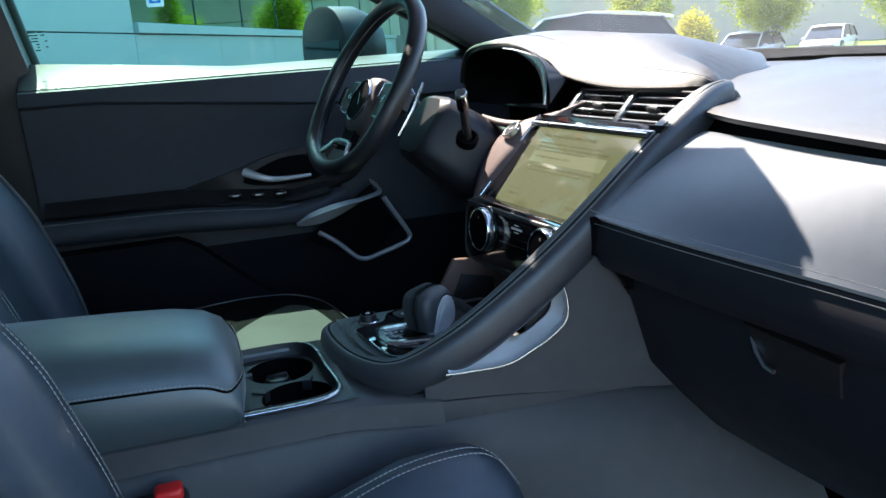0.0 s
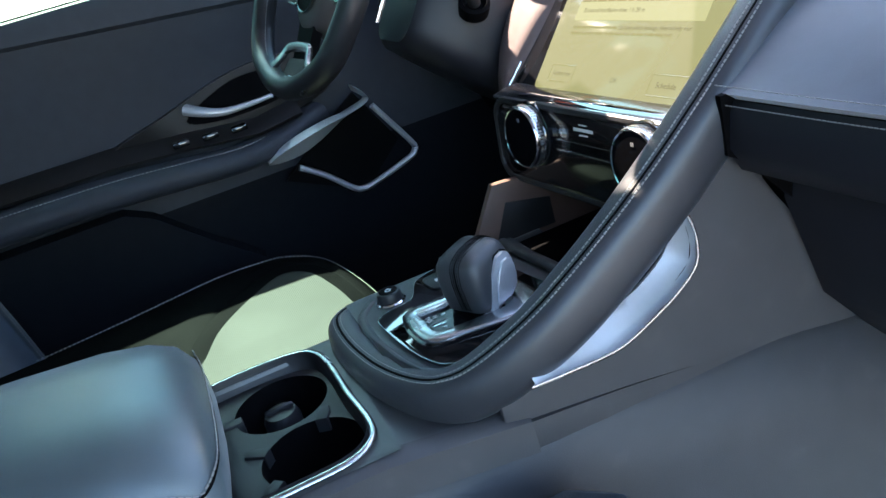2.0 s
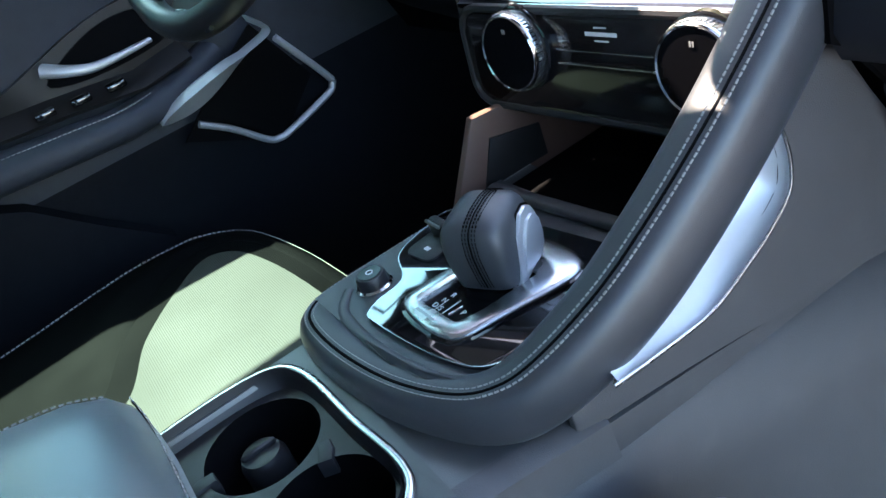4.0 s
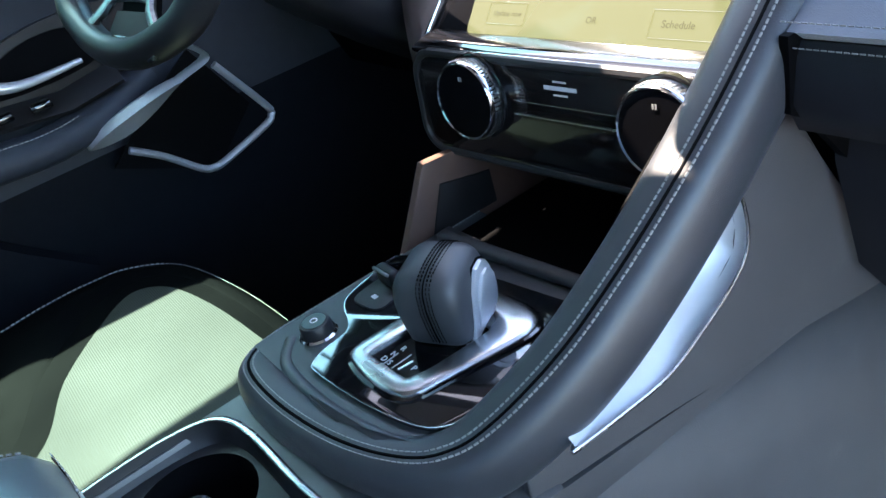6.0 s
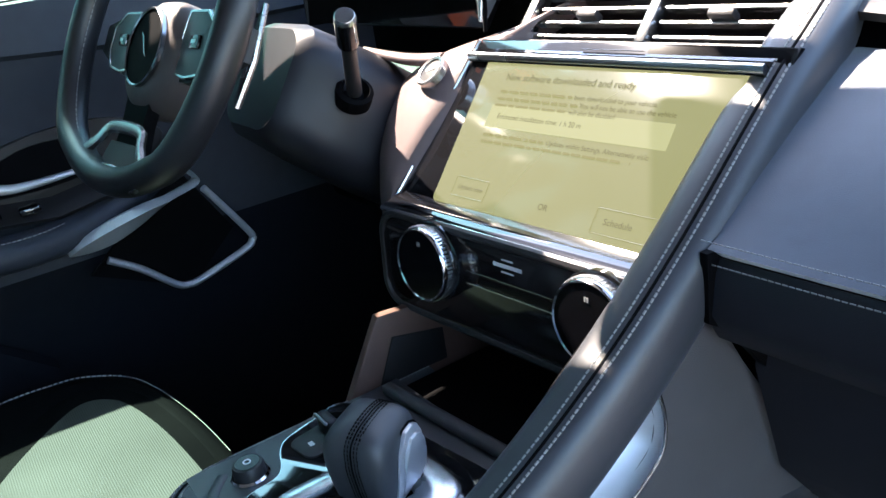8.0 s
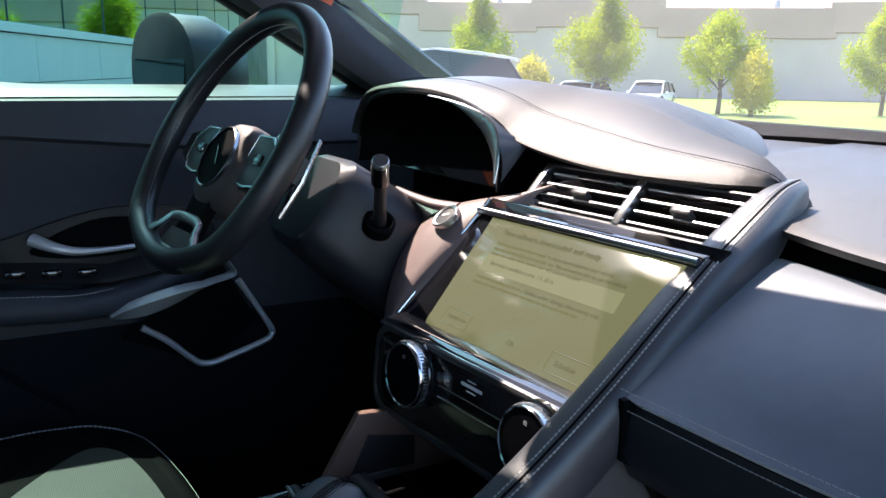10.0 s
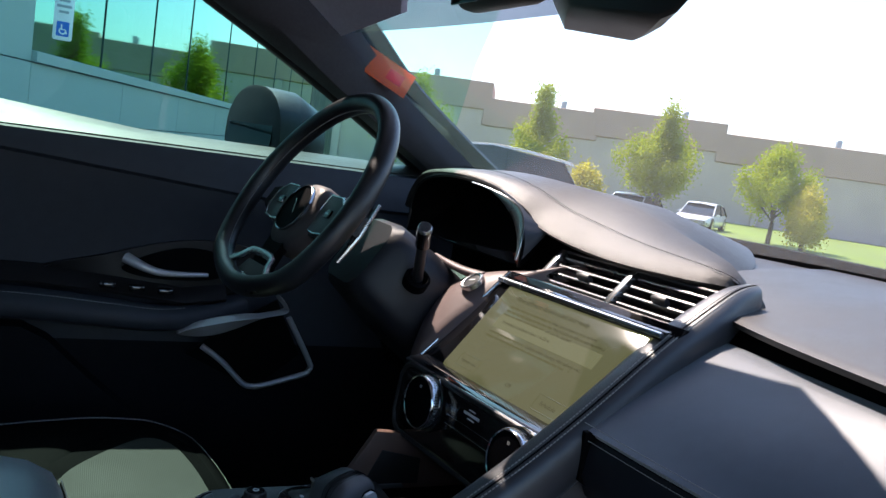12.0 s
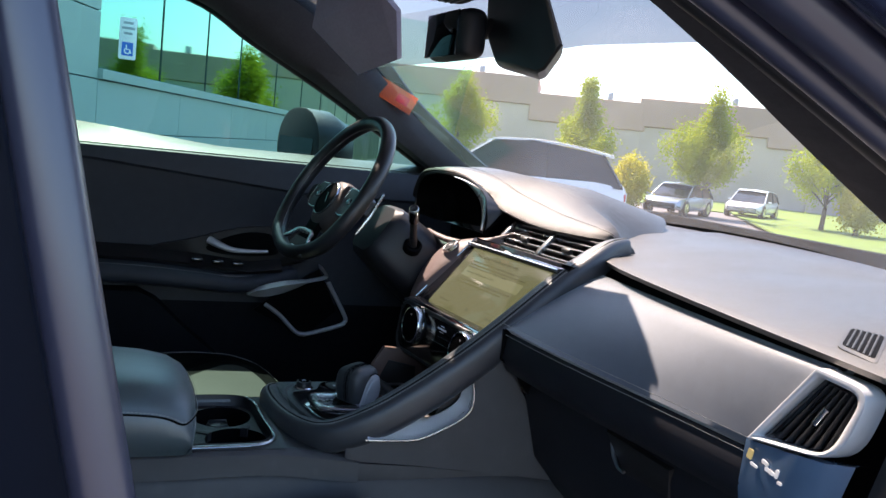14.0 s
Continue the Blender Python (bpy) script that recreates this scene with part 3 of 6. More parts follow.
for a, b in zip(FAS_TOP, FAS_LOW):
    row = [a + Vector((0, 0.035, -0.004)), a + Vector((0, 0.006, 0.0))]
    for s in (0.08, 0.2, 0.4, 0.6, 0.8, 0.92):
        row.append(a.lerp(b, s) + Vector((0, -0.0025, 0.003)) * math.sin(math.pi * s) ** 0.8)
    row += [b + Vector((0, -0.001, 0.002)), b + Vector((0, 0.006, -0.004))]
    rows.append(row)
    lines.append(b)
part("fascia", thick(loft(rows), 0.003), FASCIA, dash, "black leather passenger fascia", 60)
part("fascia_stitching", stitches([p + Vector((0, -0.006, 0.010)) for p in lines], bm=stitches([p + Vector((0, -0.003, -0.006)) for p in lines])), THREAD, dash, "twin grey stitch rows")
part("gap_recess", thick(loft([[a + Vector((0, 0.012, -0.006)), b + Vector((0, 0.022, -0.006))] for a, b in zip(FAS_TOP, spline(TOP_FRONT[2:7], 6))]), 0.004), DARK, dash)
# lower dash: padded edge, glovebox, knee panel
rows = []
for b in FAS_LOW:
    rows.append([b + Vector((0, 0.004, -0.004)), b + Vector((0, 0.0, -0.012)), b + Vector((0.0, -0.004, -0.040)), b + Vector((0, 0.008, -0.062)), b + Vector((0, 0.06, -0.075))])
part("lower_lip", thick(loft(rows), 0.003, (0, -1, -0.2)), GLOVE, dash, "dark padded lower edge", 60)
rows = []
for b in FAS_LOW:
    rows.append([b + Vector((0, 0.05, -0.072)), b + Vector((0, 0.045, -0.10)), b + Vector((0, 0.075, -0.20)), b + Vector((0, 0.16, -0.30)), b + Vector((0, 0.30, -0.36))])
glove = part("glovebox_lid", thick(loft(rows), 0.004, (0, -1, -0.3)), GLOVE, dash, "black glovebox lid", 60)
latch = part("glovebox_latch", prism([(-0.062, 0.026), (0.055, 0.020), (0.050, -0.020), (-0.035, -0.022)], 0.008, axes((0.40, 0.125, 0.786), (1, 0.1, 0), (0, -0.25, 1)), 0.003), DOOR_POD, glove, "brown-black latch plate")
# short bright strip that draws the highlight along the latch lip
part("latch_highlight", sweep([(0.348, 0.112, 0.796), (0.356, 0.111, 0.782), (0.366, 0.113, 0.770), (0.378, 0.114, 0.768)], 0.003, 0.0025, seg=8), TRIM_ALU, latch, "pale strip for the highlight on the latch lip")
part("stack_flank", prism([(0.14, 0.70), (0.14, 0.86), (0.12, 0.895), (0.155, 0.93), (0.215, 0.970), (0.26, 0.975), (0.26, 0.70)], 0.034, axes((0.100, 0, 0), (0, 1, 0), (0, 0, 1))), DARK, dash)

part("glovebox_side", prism([(0.046, 0.892), (0.046, 0.845), (0.064, 0.834), (0.100, 0.790), (0.132, 0.740), (0.174, 0.690), (0.231, 0.636), (0.42, 0.54), (0.42, 0.90)], 0.006, axes((0.131, 0, 0), (0.06, 1, 0), (0, 0, 1))), DARK, dash, "dark closed side of the glovebox")
# right end vent: a slanted mouth in a silver surround, square on the fascia side and round outside
def round_corners(corners, n=5):
    """Outline of corners (x, y, radius), each turned into n + 1 points."""
    out = []
    for i, (x, y, r) in enumerate(corners):
        p, a, b = Vector((x, y)), Vector(corners[i - 1][:2]), Vector(corners[(i + 1) % len(corners)][:2])
        u, v = (a - p).normalized() * r, (b - p).normalized() * r
        for k in range(n + 1):
            q = k / n
            out.append(p + u * (1 - q) ** 2 + v * q ** 2)
    return out


VM = axes((0.655, 0.0925, 0.940), (1, 0, 0), (0, 0.05, 1))
OUTER = round_corners([(0.0045, 0.050, 0.002), (0.066, 0.047, 0.022), (0.0475, -0.0235, 0.032), (-0.0590, -0.041, 0.002)])
INNER = round_corners([(0.0075, 0.0425, 0.003), (0.0560, 0.0390, 0.015), (0.0340, -0.0225, 0.021), (-0.0505, -0.0350, 0.003)])
MIDDLE = [a.lerp(b, 0.5) for a, b in zip(OUTER, INNER)]
level = lambda line, z: [VM @ Vector((p.x, p.y, z)) for p in line]
sur = part("vent_surround", loft([level(OUTER, -0.02), level(OUTER, 0.001), level([a.lerp(b, 0.12) for a, b in zip(OUTER, INNER)], 0.0042), level(MIDDLE, 0.005), level([a.lerp(b, 0.9) for a, b in zip(OUTER, INNER)], 0.0035), level(INNER, 0.001), level(INNER, -0.016)], close_u=True), VENT_WHITE, dash, "silver-white vent surround", 50)
part("vent_mouth", prism([(p.x, p.y) for p in INNER], 0.003, VM @ pose(0, 0, -0.017)), DARK, sur)
low_l, low_r, top_l, top_r = Vector((-0.0505, -0.0350, 0)), Vector((0.036, -0.0210, 0)), Vector((0.0075, 0.0425, 0)), Vector((0.0560, 0.038, 0))
part("vent_flap", prism([tuple(low_l.lerp(low_r, 0.02))[:2], tuple(low_l.lerp(low_r, 0.16))[:2], tuple(top_l.lerp(top_r, 0.16))[:2], tuple(top_l.lerp(top_r, 0.02))[:2]], 0.003, VM @ pose(0, 0, -0.010), 0.001), GLOSS, sur)
for i in range(6):
    f = 0.24 + 0.125 * i
    a, b = low_l.lerp(low_r, f).lerp(top_l.lerp(top_r, f), 0.04), low_l.lerp(low_r, f).lerp(top_l.lerp(top_r, f), 0.96)
    part("vent_slat", sweep([VM @ (a + Vector((0, 0, -0.007))), VM @ (b + Vector((0, 0, -0.007)))], 0.0017, 0.0055, up=(0, 1, 0), seg=8), PLASTIC, sur)
a, b = low_l.lerp(low_r, 0.55), top_l.lerp(top_r, 0.55)
part("vent_slider", sweep([VM @ (a.lerp(b, 0.40) + Vector((0, 0, 0.000))), VM @ (a.lerp(b, 0.66) + Vector((0, 0, 0.000)))], 0.0032, 0.003, up=(0, 1, 0), seg=10), SATIN, sur)
low = part("end_trim", loft([[VM @ Vector((x, y, z)) for x, y, z in row] for row in (((-0.062, -0.043, -0.02), (-0.063, -0.043, 0.000), (-0.064, -0.090, -0.002), (-0.066, -0.12, -0.012)), ((-0.005, -0.034, -0.02), (-0.005, -0.0345, 0.004), (-0.010, -0.088, 0.003), (-0.015, -0.12, -0.006)), ((0.035, -0.028, -0.02), (0.035, -0.0285, 0.003), (0.022, -0.085, 0.001), (0.012, -0.12, -0.008)), ((0.052, -0.024, -0.03), (0.052, -0.0245, -0.012), (0.036, -0.085, -0.014), (0.026, -0.12, -0.02)))]), END_HIGHLIGHT_BLUE, dash, "glossy blue-black end trim", 60)
for x, y, w, h, mt in ((-0.050, -0.0535, 0.007, 0.010, PRINT_YELLOW), (-0.043, -0.0620, 0.010, 0.003, WHITE), (-0.030, -0.0545, 0.009, 0.004, WHITE), (-0.023, -0.0600, 0.012, 0.004, WHITE), (-0.014, -0.0590, 0.004, 0.009, WHITE), (-0.009, -0.0660, 0.006, 0.003, WHITE)):
    part("end_print", prism(rounded(w, h, 0.0015), 0.001, VM @ pose(x, y, 0.0035, 0, 0, -10)), mt, low)
part("end_cap", prism([(-0.035, -0.16), (0.05, -0.16), (0.075, 0.10), (0.012, 0.049), (0.004, 0.0)], 0.27, axes((0.735, 0.085, 0.94), (1, 0, 0), (0.0, 0.05, 1)) @ pose(0, 0, -0.28), 0.006), PLASTIC, dash)

# speaker grille, flush in the dash top
GM = axes((0.645, 0.163, 1.0142), (1, 0, 0), (0, 1, 0.163))
mouth = [(0.007, -0.037), (0.050, -0.046), (0.008, 0.016), (-0.026, 0.012)]
gr = part("speaker_grille", prism([(p.x, p.y) for p in round_corners([(x * 1.22, y * 1.22, 0.010) for x, y in mouth])], 0.0012, GM, 0.0004), DASH, dash, "speaker grille flush with the dash top")
part("grille_mouth", prism([(p.x, p.y) for p in round_corners([(x, y, 0.005) for x, y in mouth])], 0.0006, GM @ pose(0, 0, 0.0010)), DARK, gr)
for i in range(5):
    f = (i + 0.9) / 5.8
    a, b = Vector((*mouth[0], 0.0018)).lerp(Vector((*mouth[1], 0.0018)), f), Vector((*mouth[3], 0.0018)).lerp(Vector((*mouth[2], 0.0018)), f)
    part("grille_bar", sweep([GM @ a, GM @ b], 0.0010, 0.0008, seg=6), DASH, gr)

# ---- instrument binnacle ----
cluster = thing("instrument_cluster", (-0.37, 0.2, 1.0), "dark digital instrument cluster under the hood, switched off", "instrument cluster")
arch_f = spline([(-0.195, 0.150, 0.992), (-0.200, 0.155, 1.03), (-0.225, 0.158, 1.062), (-0.29, 0.152, 1.086), (-0.37, 0.146, 1.093), (-0.45, 0.140, 1.091), (-0.52, 0.140, 1.075), (-0.555, 0.142, 1.04), (-0.56, 0.142, 0.99)], 6)
arch_b = [Vector((-0.37 + (p.x + 0.37) * 0.90, 0.165 + 0.075 * max(0, (p.z - 0.99) / 0.10), 1.0 + (p.z - 1.0) * 0.86)) for p in arch_f]
part("binnacle_shroud", thick(loft([arch_f, [a.lerp(b, 0.5) for a, b in zip(arch_f, arch_b)], arch_b]), 0.003, (0, -0.2, -1)), DARK, cluster)
face = bmesh.new()
face.faces.new([face.verts.new(p + Vector((0, -0.002, 0))) for p in arch_b])
part("display_glass", thick(face, 0.004, (0, -1, 0)), GLOSS, cluster, "black display glass")
part("binnacle_trim", sweep([p + Vector((0.004, -0.006, 0.0)) for p in arch_f[2:23]], lambda s: 0.0010 + 0.0115 * math.exp(-((s - 0.42) / 0.26) ** 2), 0.0025, up=(0, 1, 0), seg=10), SATIN, cluster, "satin silver arch trim")
# filler between binnacle and hood
rows = [[p + Vector((0, 0.0, 0.0)), p + Vector((0, 0.002, 0.006)), Vector((e.x, e.y + 0.01, e.z))] for p, e in zip(arch_f, [min(edge, key=lambda q: abs(q.x - p.x)) for p in arch_f])]
part("binnacle_brow", thick(loft(rows), 0.002), PLASTIC, cluster)

back = part("dash_carrier", box((0.46, 0.02, 0.20), (-0.36, 0.262, 0.94), 0, 1), DARK, dash)
part("carrier_side", box((0.10, 0.02, 0.16), (-0.19, 0.235, 0.925), 0, 1), DARK, dash)
# ---- centre stack: local frame turned to the passenger side a little ----
ST = pose(-0.014, 0, 0, 0, 0, 5.5)
stack = thing("centre_stack", (-0.014, 0.05, 0.78), "piano black centre stack with touchscreen, vents and rotary knobs", "centre stack")
SC = ST @ axes((0.002, 0.0447, 0.873), (1, 0, 0), (0, 0.0873, 0.103))       # screen plane, origin at bottom middle
part("screen_bezel", prism([(-0.176, -0.006), (0.142, -0.006), (0.150, 0.155), (-0.150, 0.156)], 0.03, SC @ pose(0, 0, -0.0315), 0.004), GLOSS, stack, "piano black screen bezel")
disp = thing("touchscreen", tuple(SC @ Vector((0, 0.068, 0))), "lit touchscreen showing an update message on yellow", "touchscreen")
part("display", prism(rounded(0.248, 0.135, 0.004, cy=0.0675), 0.002, SC @ pose(0, 0, -0.0005), 0.0005), SCREEN, disp, "yellowish lit display")
part("message_box", box((0.182, 0.020, 0.0004), (-0.006, 0.0825, 0.0017), 0, 1, SC), SCREEN_BOX, disp)


def screen_line(words, x, y, size):
    text("screen_text", words, size, SC @ pose(x, y, 0.0021, 0, 0, 0), INK, disp, "", 0.0, "LEFT")


screen_line("New software downloaded and ready", -0.094, 0.118, 0.0088)
screen_line("Estimated installation time: 1 h 20 m", -0.086, 0.0825, 0.0062)
screen_line("Updates within Settings. Alternatively visit:", -0.022, 0.0655, 0.0056)
screen_line("been downloaded to your vehicle.", -0.012, 0.1050, 0.0056)
screen_line("will also be disabled", -0.012, 0.0925, 0.0056)
screen_line("You will not be able to use the vehicle", -0.004, 0.0985, 0.0056)
screen_line("Update now", -0.098, 0.017, 0.0060)
screen_line("OR", -0.005, 0.015, 0.0068)
screen_line("Schedule", 0.058, 0.015, 0.0070)
for x0, x1, y in ((-0.094, -0.016, 0.1050), (-0.094, -0.008, 0.0985), (-0.094, -0.016, 0.0925), (-0.094, -0.026, 0.0655), (-0.094, 0.055, 0.0595)):
    x = x0
    rng = random.Random(int(y * 1e4))
    while x < x1:
        w = rng.uniform(0.005, 0.014)
        part("print_bar", box((min(w, x1 - x), 0.0019, 0.0003), (x + w / 2, y, 0.0021), 0, 1, SC), INK_SOFT, disp)
        x += w + 0.0022
for cx, cy, w, h in ((0.076, 0.015, 0.053, 0.019), (-0.084, 0.017, 0.040, 0.017)):
    part("button_outline", sweep([SC @ Vector((x, y, 0.0021)) for x, y in rounded(w, h, 0.001, 3, cx, cy)], 0.00035, 0.0002, up=SC.to_3x3() @ Vector((0, 0, 1)), seg=4, closed=True), INK_SOFT, disp)

# shelf under the screen
part("screen_shelf", loft([[ST @ Vector((x, y, z)) for y, z in ((0.050, 0.874), (0.030, 0.8735), (0.020, 0.8715), (0.0165, 0.8685), (0.018, 0.8655), (0.03, 0.8635), (0.06, 0.866))] for x in (-0.162, -0.158, -0.05, 0.05, 0.128, 0.132)], caps=True), GLOSS, stack)
part("shelf_strip", sweep([ST @ Vector((x, 0.0165, 0.8695)) for x in (-0.160, 0.0, 0.130)], 0.0022, 0.0022, seg=8), CHROME, stack, "thin bright strip")
# control panel
PM = ST @ axes((0.0, 0.010, 0.826), (1, 0, 0), (0, 0.10, 1.0))
panel = part("control_panel", prism(rounded(0.278, 0.078, 0.018, cx=-0.019), 0.02, PM @ pose(0, 0, -0.020), 0.003), PANEL_BLACK, stack, "piano black climate panel")
part("panel_edge", sweep([PM @ Vector((x, y, -0.002)) for x, y in rounded(0.284, 0.084, 0.021, cx=-0.019)], 0.004, 0.004, up=(0, 1, 0), seg=8, closed=True), PLASTIC, stack)
part("panel_slit", box((0.100, 0.0012, 0.0008), (0.002, 0.002, 0.0005), 0, 1, PM, box((0.100, 0.0007, 0.0006), (0.002, 0.0125, 0.0004), 0, 1, PM)), SATIN, panel)
part("badge_shape", box((0.030, 0.0030, 0.0004), (0.0, 0.0262, 0.0005), 0, 1, PM, box((0.012, 0.0012, 0.0004), (0.0, 0.0310, 0.0005), 0, 1, PM, box((0.013, 0.0012, 0.0004), (0.0, 0.0212, 0.0005), 0, 1, PM))), WHITE, panel, "small white badge print")
for kx in (-0.086, 0.090):
    KM = PM @ pose(kx, 0.012, 0.0)
    knob = part("rotary_knob", lathe([(0.0335, 0.0), (0.0335, 0.002), (0.0300, 0.003), (0.0300, 0.006), (0.0312, 0.007), (0.0316, 0.0135), (0.0312, 0.0160), (0.0300, 0.0172), (0.0288, 0.0165)], KM, 48, caps=False), CHROME, stack, "knurled chrome rotary knob")
    part("knob_base", lathe([(0.0345, -0.001), (0.0345, 0.004), (0.0330, 0.0052), (0.0305, 0.0052)], KM, 48), GLOSS, knob, "black collar")
    ribs = None
    for i in range(60):
        a = 2 * math.pi * i / 60
        ribs = box((0.0014, 0.0016, 0.0058), (0.0314 * math.cos(a), 0.0314 * math.sin(a), 0.0102), 0, 1, KM, ribs)
    part("knurl", ribs, SATIN, knob)
    part("knob_face", lathe([(0.0289, 0.0155), (0.0289, 0.0164), (0.0, 0.0166)], KM, 40), FACE, knob, "black glass knob face")
    part("knob_mark", box((0.0012, 0.0035, 0.0003), (-0.0011, 0.018, 0.0168), 0, 1, KM, box((0.0012, 0.0035, 0.0003), (0.0011, 0.018, 0.0168), 0, 1, KM)), THREAD, knob)

# upper shelf and vents
part("vent_shelf", loft([[ST @ Vector((x, y, z)) for y, z in ((0.128, 0.974), (0.134, 0.982), (0.150, 0.9845), (0.176, 0.981), (0.19, 0.97))] for x in (-0.150, -0.05, 0.05, 0.138)], caps=True), GLOSS, stack)
part("shelf_edge", sweep([ST @ Vector((x, 0.1295, 0.9785)) for x in (-0.148, 0.0, 0.136)], 0.003, 0.0035, seg=8), SATIN, stack, "bright shelf edge")
part("shelf_badge", prism(rounded(0.07, 0.016, 0.006), 0.0015, ST @ axes((0.005, 0.149, 0.9838), (1, 0, 0), (0, 1, 0.05)), 0.0006), GLOSS, stack)
VB = ST @ axes((0.0, 0.176, 0.981), (1, 0, 0), (0, 0.040, 0.041))          # vent plane, up along the slope
part("vent_mouth", box((0.262, 0.056, 0.004), (-0.002, 0.028, -0.028), 0, 1, VB), DARK, stack)
part("vent_frame", box((0.262, 0.004, 0.03), (-0.002, 0.0, -0.012), 0.001, 1, VB, box((0.262, 0.004, 0.03), (-0.002, 0.057, -0.012), 0.001, 1, VB)), PLASTIC, stack)
for i in range(4):
    for cx, w in ((-0.062, 0.118), (0.066, 0.108)):
        part("vent_slat", box((w, 0.0034, 0.008), (cx, 0.008 + 0.0135 * i, -0.004), 0.0008, 1, VB), SATIN, stack)
for cx in (-0.130, 0.004, 0.128):
    part("vent_divider", box((0.010, 0.058, 0.016), (cx, 0.029, -0.003), 0.002, 2, VB), SATIN, stack, "silver vent divider")
for cx in (-0.062, 0.066):
    part("vent_slider", box((0.022, 0.007, 0.012), (cx, 0.027, 0.0), 0.002, 2, VB), PLASTIC, stack)

# driver-side wing with the start button
WING = [(-0.128, 0.225, 1.012, -0.150, 0.168, 0.990), (-0.165, 0.17, 0.995, -0.163, 0.135, 0.973), (-0.225, 0.115, 0.976, -0.176, 0.085, 0.943), (-0.270, 0.09, 0.945, -0.186, 0.045, 0.903), (-0.285, 0.075, 0.90, -0.193, 0.018, 0.863), (-0.285, 0.075, 0.85, -0.195, 0.008, 0.82), (-0.28, 0.08, 0.80, -0.190, 0.004, 0.785)]
outer, inner = spline([w[:3] for w in WING], 6), spline([w[3:] for w in WING], 6)
rows = [[a + Vector((0, 0.03, -0.02)), a] + [a.lerp(b, s) + Vector((0.0, -0.006, 0.006)) * math.sin(math.pi * s) for s in (0.15, 0.35, 0.6, 0.85)] + [b, b + Vector((0.008, 0.012, -0.004))] for a, b in zip(outer, inner)]
wing = part("stack_wing", thick(loft(rows), 0.003, (-0.3, -1, 0.6)), WING_SUN_PINK, stack, "grey wing with the start button", 60)
BN = axes((-0.203, 0.090, 0.9685), (0.9, 0.25, 0.25), (0.1, 0.75, 0.65))
part("start_button_ring", lathe([(0.0165, -0.006), (0.0165, 0.0005), (0.0150, 0.0016), (0.0128, 0.001), (0.0125, -0.001)], BN, 32, caps=False), SATIN, wing, "silver ring of the start button")
part("start_button", lathe([(0.0125, -0.006), (0.0125, -0.0006), (0.0, 0.0002)], BN, 32), PLASTIC, wing)
part("button_print", box((0.011, 0.0022, 0.0004), (0, 0.0015, 0.0005), 0, 1, BN), WHITE, wing)
part("wing_arm", sweep(spline([(-0.218, 0.116, 0.972), (-0.250, 0.100, 0.974), (-0.285, 0.090, 0.979), (-0.318, 0.088, 0.983)], 6), lambda q: 0.012 - 0.009 * q, lambda q: 0.007 - 0.004 * q, seg=12), WING_SUN_PINK, wing, "thin arm of the wing over the column", 60)
part("bezel_strip", sweep([SC @ Vector((x, y, 0.0005)) for x, y in ((-0.174, -0.004), (-0.168, 0.03), (-0.158, 0.09), (-0.148, 0.152))], 0.0022, 0.0018, up=(0, -1, 0.6), seg=8), DARK_CHROME, stack, "dark bright strip beside the screen")
# lower dash of the driver side
rows = [[Vector((x, y + 0.01 * math.cos(3 * x), z)) for y, z in ((0.19, 0.955), (0.135, 0.952), (0.118, 0.935), (0.108, 0.90), (0.12, 0.84), (0.17, 0.79), (0.26, 0.77))] for x in (-0.70, -0.64, -0.55, -0.45, -0.35, -0.265)]
part("driver_dash_panel", thick(loft(rows), 0.004, (0, -1, 0)), PLASTIC, dash, "", 60)
part("knee_board", thick(loft([[Vector((x, y, z)) for y, z in ((0.17, 0.80), (0.20, 0.72), (0.32, 0.66))] for x in (-0.70, -0.2)]), 0.004), DARK, dash)
fw = part("firewall", box((1.5, 0.03, 0.75), (0, 0.66, 0.68)), DARK)
tagged(fw, "dark footwell front wall", "car body", kind="structure")


# ---- steering wheel and column ----
WC = Vector((-0.340, -0.1053, 1.0371))
WM = axes(WC, (0.9928, 0.1194, 0), (-0.062, 0.514, 0.8556)) @ Matrix.Scale(0.8944, 4)            # x right, y up the wheel, z to the driver
wheel = thing("steering_wheel", tuple(WC), "black leather three-spoke steering wheel with flat bottom", "steering wheel")


def rim_point(a):
    r = 0.180
    x, y = r * math.sin(a), r * math.cos(a)
    return Vector((x * 1.02, y if y > -0.10 else -0.10 - (-0.10 - y) * (1 - 0.30 * min(1, (-0.10 - y) / 0.05)), 0.0))


rim_path = [WM @ (rim_point(2 * math.pi * i / 72) + Vector((0, 0, 0.012))) for i in range(72)]
part("rim", sweep(rim_path, 0.0135, 0.0150, up=WM.to_3x3() @ Vector((0, 0, 1)), seg=18, closed=True), RIM, wheel, "leather rim")
part("rim_stitching", stitches([WM @ (rim_point(2 * math.pi * i / 144) * 0.912 + Vector((0, 0, 0.014))) for i in range(145)], 0.006, 0.004), THREAD, wheel)
WM0 = WM
WM = WM0 @ pose(0.004, -0.018, -0.016)
hub = part("airbag_cover", loft([[WM @ Vector((x * k, y * k - 0.006, z)) for x, y in rounded(0.124, 0.120, 0.052, 8)] for z, k in ((-0.03, 0.90), (-0.012, 1.0), (0.004, 1.0), (0.014, 0.94), (0.021, 0.80), (0.0245, 0.55), (0.0255, 0.2))], close_u=True, caps=True), COVER, wheel, "black padded airbag cover", 60)
part("badge_ring", lathe([(0.0410, 0.022), (0.0410, 0.0280), (0.0398, 0.0290), (0.0380, 0.0280)], WM, 44, caps=False), DARK_CHROME, hub, "thin silver badge ring")
part("badge", lathe([(0.0385, 0.02), (0.0385, 0.0265), (0.0, 0.0275)], WM, 40), DARK, hub)
